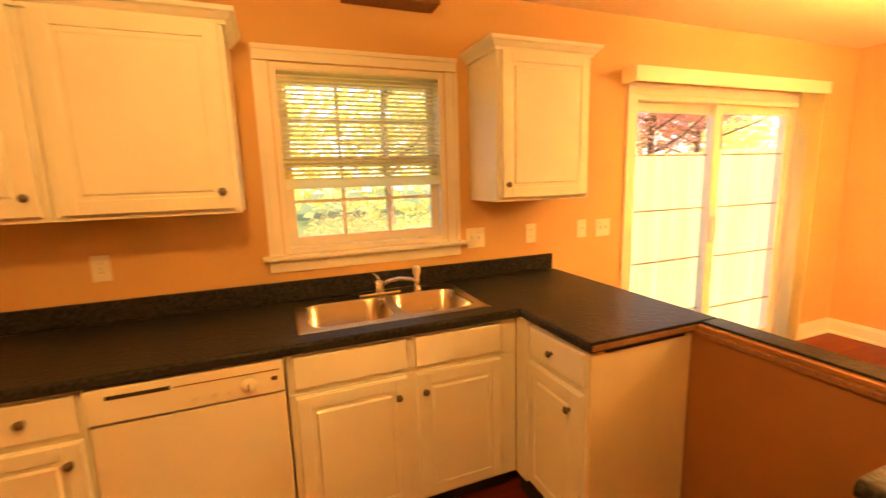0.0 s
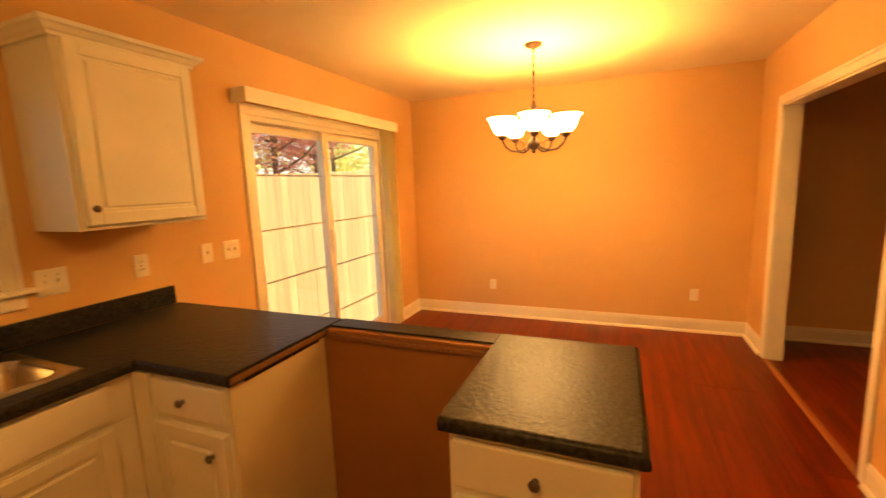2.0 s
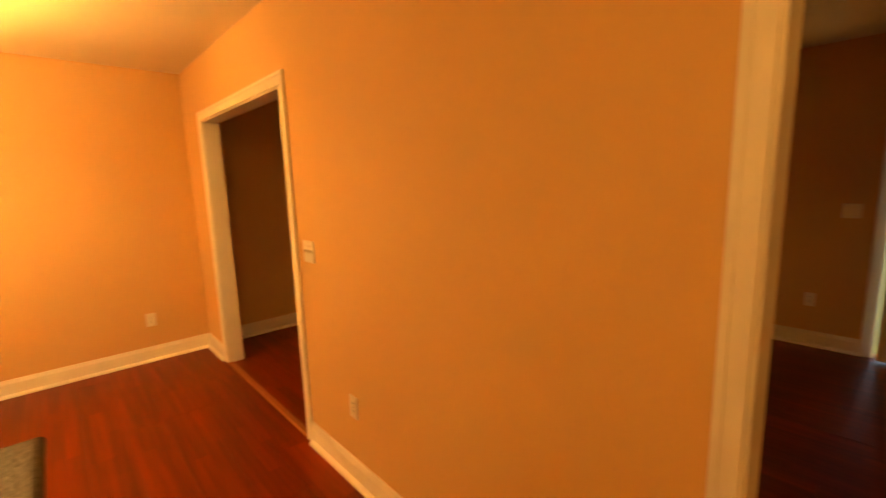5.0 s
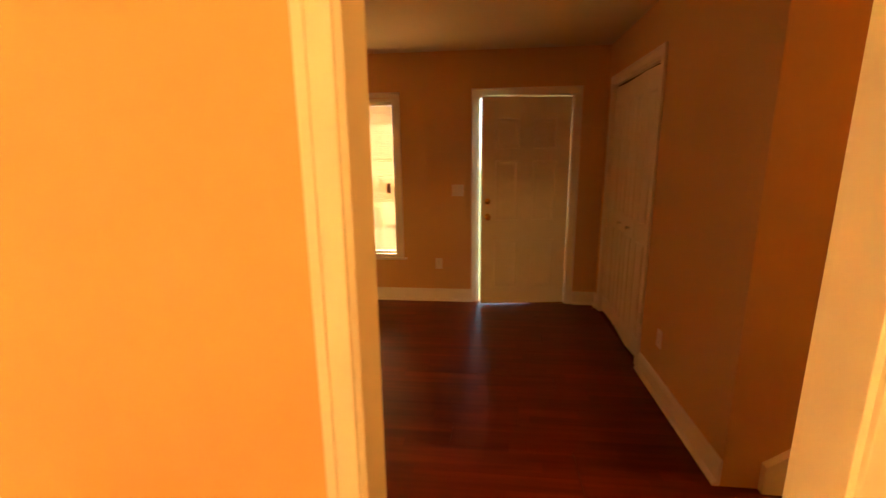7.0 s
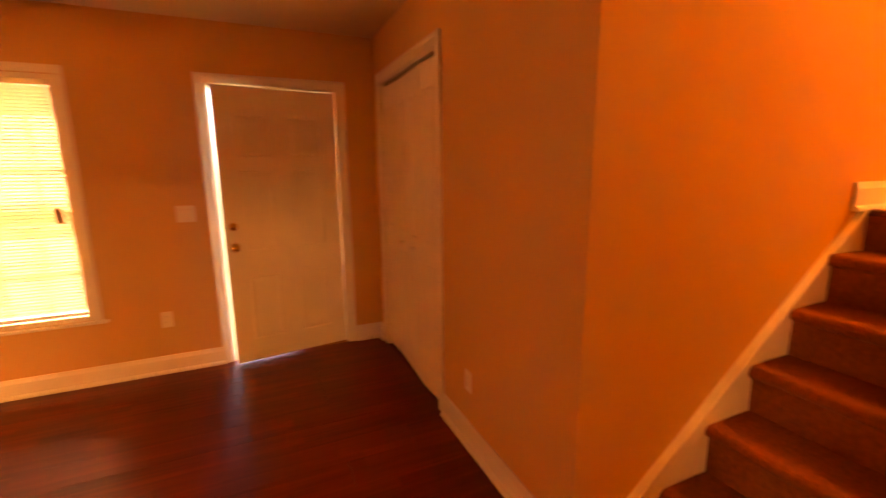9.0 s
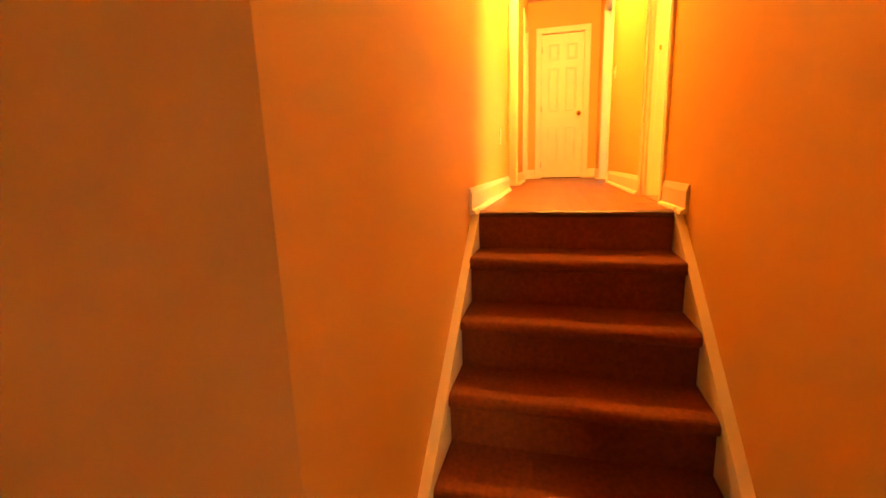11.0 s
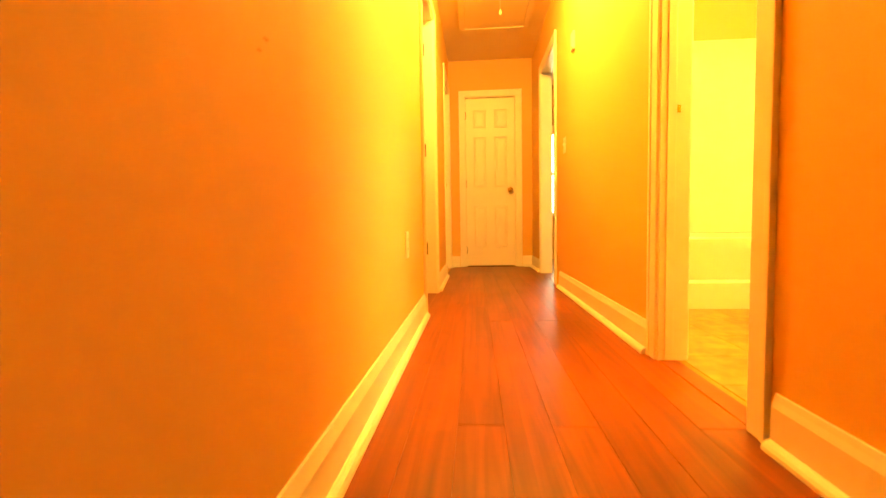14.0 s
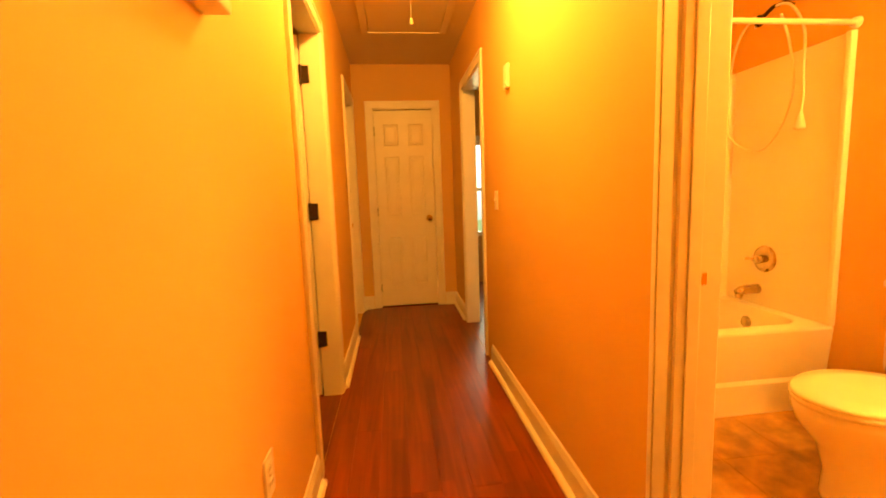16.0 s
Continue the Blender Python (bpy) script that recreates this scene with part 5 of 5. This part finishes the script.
ctrl = [(-3.70, -2.17, 1.99), (-3.64, -2.14, 2.065), (-3.54, -2.12, 2.05), (-3.462, -2.11, 1.90), (-3.465, -2.10, 1.72), (-3.455, -2.10, 1.58), (-3.465, -2.10, 1.50)]
ctrl2 = [(-3.68, -2.17, 2.04), (-3.79, -2.15, 2.02), (-3.89, -2.12, 1.93), (-3.965, -2.09, 1.74), (-3.975, -2.09, 1.56), (-3.92, -2.09, 1.42), (-3.80, -2.09, 1.345), (-3.68, -2.09, 1.345), (-3.575, -2.09, 1.46), (-3.525, -2.09, 1.65), (-3.54, -2.11, 1.86), (-3.58, -2.13, 2.02)]


def smooth_line(c, n=6):
    pts = [Vector(p) for p in c]
    out = []
    for k in range(len(pts) - 1):
        p0, p1, p2, p3 = pts[max(k - 1, 0)], pts[k], pts[k + 1], pts[min(k + 2, len(pts) - 1)]
        for q in range(n):
            t = q / n
            out.append(0.5 * ((2 * p1) + (p2 - p0) * t + (2 * p0 - 5 * p1 + 4 * p2 - p3) * t * t + (3 * p1 - p0 - 3 * p2 + p3) * t ** 3))
    return out + [pts[-1]]


up = Vector((0, 0, H))
part("hose", tube([p + up for p in smooth_line(ctrl2)], 0.0065, 8), PLASTIC, head, "white plastic hose", True)
part("hose", tube([p + up for p in smooth_line(ctrl)], 0.0065, 8), PLASTIC, head, "white plastic hose", True)
part("spray_head", lathe([(0.010, H + 1.50), (0.016, H + 1.47), (0.026, H + 1.43), (0.026, H + 1.415), (0.0, H + 1.412)], (-3.466, -2.10, 0), "z", 14), PLASTIC, head, "white spray head", True)

toilet = thing("toilet", (-2.62, -2.3, H), "white porcelain toilet with closed seat", "toilet")
TCX, TCY = -2.67, -2.575


def oval(cx, cy, rx, ry_front, ry_back, z, n=32):
    """An egg-shaped ring, its long end towards -y."""
    return [(cx + rx * math.cos(2 * math.pi * k / n), cy + (ry_back if math.sin(2 * math.pi * k / n) > 0 else ry_front) * math.sin(2 * math.pi * k / n), z) for k in range(n)]


def loft(rings, cap=True):
    bm = bmesh.new()
    rs = [[bm.verts.new(p) for p in r] for r in rings]
    n = len(rs[0])
    for a, b in zip(rs, rs[1:]):
        for k in range(n):
            bm.faces.new((a[k], a[(k + 1) % n], b[(k + 1) % n], b[k]))
    if cap:
        bm.faces.new(rs[0])
        bm.faces.new(rs[-1])
    return bm


part("bowl", loft([oval(TCX, TCY + 0.06, 0.105, 0.20, 0.26, H), oval(TCX, TCY + 0.06, 0.11, 0.205, 0.26, H + 0.03), oval(TCX, TCY + 0.05, 0.10, 0.19, 0.25, H + 0.12), oval(TCX, TCY + 0.03, 0.125, 0.20, 0.25, H + 0.22), oval(TCX, TCY, 0.168, 0.235, 0.25, H + 0.30), oval(TCX, TCY, 0.182, 0.25, 0.25, H + 0.345), oval(TCX, TCY, 0.182, 0.25, 0.25, H + 0.375)]), PORCELAIN, toilet, "", True)
part("seat", loft([oval(TCX, TCY, 0.180, 0.252, 0.22, H + 0.377), oval(TCX, TCY, 0.188, 0.258, 0.225, H + 0.384), oval(TCX, TCY, 0.186, 0.256, 0.225, H + 0.394)]), PORCELAIN, toilet, "", True)
part("lid", loft([oval(TCX, TCY, 0.184, 0.254, 0.225, H + 0.397), oval(TCX, TCY, 0.188, 0.258, 0.23, H + 0.405), oval(TCX, TCY, 0.180, 0.25, 0.222, H + 0.416), oval(TCX, TCY, 0.12, 0.18, 0.16, H + 0.421)]), PORCELAIN, toilet, "", True)
part("tank", box(TCX - 0.19, TCX + 0.23, -2.30, -2.06, H + 0.385, H + 0.72, 0.025), PORCELAIN, toilet, "", True)
part("tank_lid", box(TCX - 0.20, TCX + 0.24, -2.31, -2.055, H + 0.722, H + 0.755, 0.012), PORCELAIN, toilet, "", True)
part("flush_lever", tube([(TCX - 0.14, -2.305, H + 0.66), (TCX - 0.14, -2.325, H + 0.66), (TCX - 0.08, -2.33, H + 0.65)], 0.007, 8), CHROME, toilet, "chrome flush lever", True)
vl = thing("vanity_light", (-1.96, -2.05, H + 1.98), "bar light with four lit globes on the bathroom wall", "wall light")
part("bar", box(-2.36, -1.56, -2.075, -2.041, H + 1.98, H + 2.06, 0.01), CHROME, vl)
for n in range(4):
    part("globe", lathe([(0.0, -0.048), (0.025, -0.041), (0.042, -0.022), (0.048, 0), (0.042, 0.022), (0.025, 0.041), (0.0, 0.048)], (-2.26 + 0.20 * n, -2.13, H + 2.02), "z", 20), GLOBE, vl, "lit frosted globe", True)

# ---- outdoors ----
GZ = -1.0
solid("ground", box(-60, 80, 0.15, 90, GZ - 0.05, GZ), GRASS, "back lawn with scattered leaves", "ground", kind="structure")
solid("front_ground", box(-60, 80, -60, -7.13, -0.35, -0.30), GRASS, "front lawn", "ground", kind="structure")
fence = thing("wooden_fence", (8.0, 2.0, GZ), "weathered pale wooden privacy fence behind the house", "fence")
for k in range(-10, 66):
    xx = 3.6 + 0.142 * k
    hh = 1.70 + 0.02 * random.random() + 0.030 * (xx - 5.5) if k >= 0 else 0.98 + 0.02 * random.random() + 0.14 * (xx - 2.2)
    part("board", prism([(xx, GZ), (xx + 0.139, GZ), (xx + 0.139, hh - 0.03), (xx + 0.115, hh), (xx + 0.026, hh), (xx, hh - 0.03)], "y", 2.0 + 0.008 * random.random(), 2.02), FENCEWOOD, fence)
for z in (-0.6, 0.4, 1.35):
    part("rail", box(3.6 if z > 1 else 2.2, 12.9, 2.021, 2.06, z, z + 0.09), FENCEWOOD, fence)


def foliage(name, spots, count, size, material, label, category, kind=""):
    """A mass of small leaves around the given (x, y, z, rx, ry, rz) clumps."""
    rnd = random.Random(hash(len(name)) + count)
    verts, faces = [], []
    for n in range(count):
        x, y, z, rx, ry, rz = spots[n % len(spots)]
        d = Vector((rnd.gauss(0, 1), rnd.gauss(0, 1), rnd.gauss(0, 1))).normalized() * rnd.random() ** 0.45
        c = Vector((x + rx * d.x, y + ry * d.y, z + rz * d.z))
        u = Vector((rnd.gauss(0, 1), rnd.gauss(0, 1), rnd.gauss(0, 1))).normalized()
        w = u.orthogonal().normalized()
        s = size * rnd.uniform(0.6, 1.4)
        i = len(verts)
        verts += [c - u * s, c + w * s * 0.45, c + u * s, c - w * s * 0.45]
        faces.append((i, i + 1, i + 2, i + 3))
    me = bpy.data.meshes.new(name)
    me.from_pydata([tuple(v) for v in verts], [], faces)
    me.materials.append(material)
    return me


def tree(x, y, h, crown, material, label, leaves=2600, leaf=0.07):
    leaves = int(leaves * 1.5)
    ob = thing("tree", (x, y, GZ), label, "tree", "trees behind the house")
    rnd = random.Random(int(x * 31 + y * 17))
    trunk = part("trunk", tube([(x + 0.05 * math.sin(k), y, GZ + (h - GZ) * k / 8) for k in range(9)], 0.13, 9, taper=0.04), BARK, ob, "", True)
    spots = []
    for k in range(9):
        a = rnd.uniform(0, 6.28)
        z0 = h * rnd.uniform(0.35, 0.85)
        tip = (x + crown * 0.75 * math.cos(a), y + crown * 0.75 * math.sin(a), z0 + crown * rnd.uniform(0.1, 0.6))
        part("limb", tube([(x, y, z0 - 0.3), ((x + tip[0]) / 2, (y + tip[1]) / 2, z0 + 0.1), tip], 0.045, 6, taper=0.012), BARK, ob)
        spots.append((*tip, crown * 0.5, crown * 0.5, crown * 0.38))
        spots.append((x + crown * 0.3 * math.cos(a + 1), y + crown * 0.3 * math.sin(a + 1), z0 + 0.4, crown * 0.45, crown * 0.45, crown * 0.35))
    me = foliage("crown", spots, leaves, leaf, material, "", "")
    c = new("crown", me)
    c.parent = ob
    c.location = -Vector((x, y, GZ))
    return ob


tree(1.2, 8.5, 5.5, 2.4, LEAF_Y, "tree with thin yellow-green autumn foliage", 4200)
tree(3.6, 7.5, 5.0, 2.2, LEAF_O, "tree with orange autumn foliage", 3600)
tree(-1.2, 10.5, 6.5, 2.6, LEAF_G, "leafy green tree behind the fence", 3600)
tree(6.2, 10.0, 6.0, 2.6, LEAF_G, "leafy green tree behind the fence", 3600)
tree(10.5, 6.5, 4.8, 1.9, LEAF_R, "small maple with dull red leaves", 3800)
tree(8.0, 8.5, 5.5, 2.2, LEAF_Y, "tree with thin yellow-green autumn foliage", 3600)
tree(13.5, 7.5, 5.6, 2.3, LEAF_R, "small maple with dull red leaves", 3600)
tree(16.5, 9.0, 6.5, 2.8, LEAF_G, "leafy green tree behind the fence", 3600)
for x, y, r, m, lb in ((0.6, 5.2, 0.9, LEAF_Y, "low yellow-green shrub behind the house"), (2.4, 5.6, 1.0, LEAF_O, "low orange-leaved shrub behind the house"), (4.2, 6.0, 1.0, LEAF_Y, "low yellow-green shrub behind the house"), (-1.4, 5.8, 1.1, LEAF_G, "low green shrub behind the house")):
    sh = thing("shrub", (x, y, GZ), lb, "shrub", "shrubs behind the house")
    me = foliage("leaves", [(x, y, 0.25, r, r, 1.0), (x + 0.4 * r, y, 0.0, r * 0.8, r * 0.7, 0.9), (x - 0.5 * r, y + 0.3, -0.1, r * 0.7, r * 0.7, 0.7)], 7000, 0.032, m, "", "")
    c = new("leaves", me)
    c.parent = sh
    c.location = -Vector((x, y, GZ))
    part("stem", tube([(x, y, GZ), (x + 0.03, y, 0.6)], 0.03, 6, taper=0.012), BARK, sh)
far = foliage("far_woods", [(-30 + 6 * k, 26 + 3 * math.sin(k * 2.1), 3.5 + 1.5 * math.sin(k * 1.3), 5.5, 3, 6.5) for k in range(16)], 8000, 0.5, LEAF_Y, "", "")
tagged(new("far_woods", far), "distant autumn woods", "woods", kind="stuff")

# ---- floor planks and tiles ----
def planks(parent, spans, width, length, z, material):
    """Staggered boards along x over (x0, x1, y0, y1) stretches, one mesh for each size."""
    cache = {}
    rnd = random.Random(5)
    made = 0
    for x0, x1, y0, y1 in spans:
        rows = max(1, round((y1 - y0) / width))
        wy = (y1 - y0) / rows
        for r in range(rows):
            x = x0 - rnd.choice((0.0, 0.3, 0.5, 0.8)) * length
            while x < x1 - 0.01:
                a, b = max(x, x0), min(x + length, x1)
                x += length
                if b - a < 0.03:
                    continue
                key = (round(b - a, 2), round(wy, 4))
                if key not in cache:
                    bm = bmesh.new()
                    L, W, e = key[0] - 0.0003, key[1] - 0.0003, 0.0002
                    lo = [bm.verts.new(p) for p in ((0, 0, -0.003), (L, 0, -0.003), (L, W, -0.003), (0, W, -0.003))]
                    hi = [bm.verts.new(p) for p in ((e, e, 0), (L - e, e, 0), (L - e, W - e, 0), (e, W - e, 0))]
                    for k in range(4):
                        bm.faces.new((lo[k], lo[(k + 1) % 4], hi[(k + 1) % 4], hi[k]))
                    bm.faces.new(hi)
                    cache[key] = mesh_of("plank", bm, material)
                ob = new("plank", cache[key])
                ob.location = (a, y0 + r * wy, z + rnd.uniform(-0.0003, 0.0003))
                ob.parent = parent
                made += 1
    return made


planks(floor_main, [(-0.75, 5.71, KS, 0.0), (D1[0] + 0.02, D1[1] - 0.02, LN, KS), (D2[1] - 0.02, D1[0] + 0.02, LN, LM), (0.3, D2[0] + 0.02, LN, LM), (D1[1] - 0.02, 5.71, LN, LM), (D2[0] + 0.02, D2[1] - 0.02, LN, KS), (-0.11, CX, LS, LN), (CX, 5.71, F, LN)], 0.195, 1.25, 0.0, PLANK)
planks(floor_upper, [(-5.85, -1.40, LS, LN), (-6.9, -4.2, -3.44, -2.2), (LD[0] + 0.02, LD[1] - 0.02, LS - 0.4, LS - 0.101)], 0.125, 2.4, H, HALLPLANK)
for x0, x1, y0, y1 in ((BD[0] + 0.019, BD[1] - 0.019, LN + 0.001, -3.497), (LD[0] + 0.019, LD[1] - 0.019, LS - 0.1, LS - 0.001), (RD[0] + 0.019, RD[1] - 0.019, LN + 0.001, -3.441)):
    doorway_board = new("plank", mesh_of("plank", box(x0, x1, y0, y1, H - 0.003, H + 0.003, 0.001), HALLPLANK))
    doorway_board.parent = floor_upper
tb = bmesh.new()
T = 0.30
lo = [tb.verts.new(p) for p in ((0, 0, 0), (T - 0.0008, 0, 0), (T - 0.0008, T - 0.0008, 0), (0, T - 0.0008, 0))]
hi = [tb.verts.new(p) for p in ((0.0005, 0.0005, 0.002), (T - 0.0013, 0.0005, 0.002), (T - 0.0013, T - 0.0013, 0.002), (0.0005, T - 0.0013, 0.002))]
for k in range(4):
    tb.faces.new((lo[k], lo[(k + 1) % 4], hi[(k + 1) % 4], hi[k]))
tb.faces.new(hi)
tile_mesh = mesh_of("tile", tb, TILE)
for i in range(6):
    for j in range(5):
        x = -3.262 + T * i
        if x + T < -1.45:
            ob = new("tile", tile_mesh)
            ob.location, ob.parent = (x, -3.475 + T * j, H + 0.0012), floor_bath
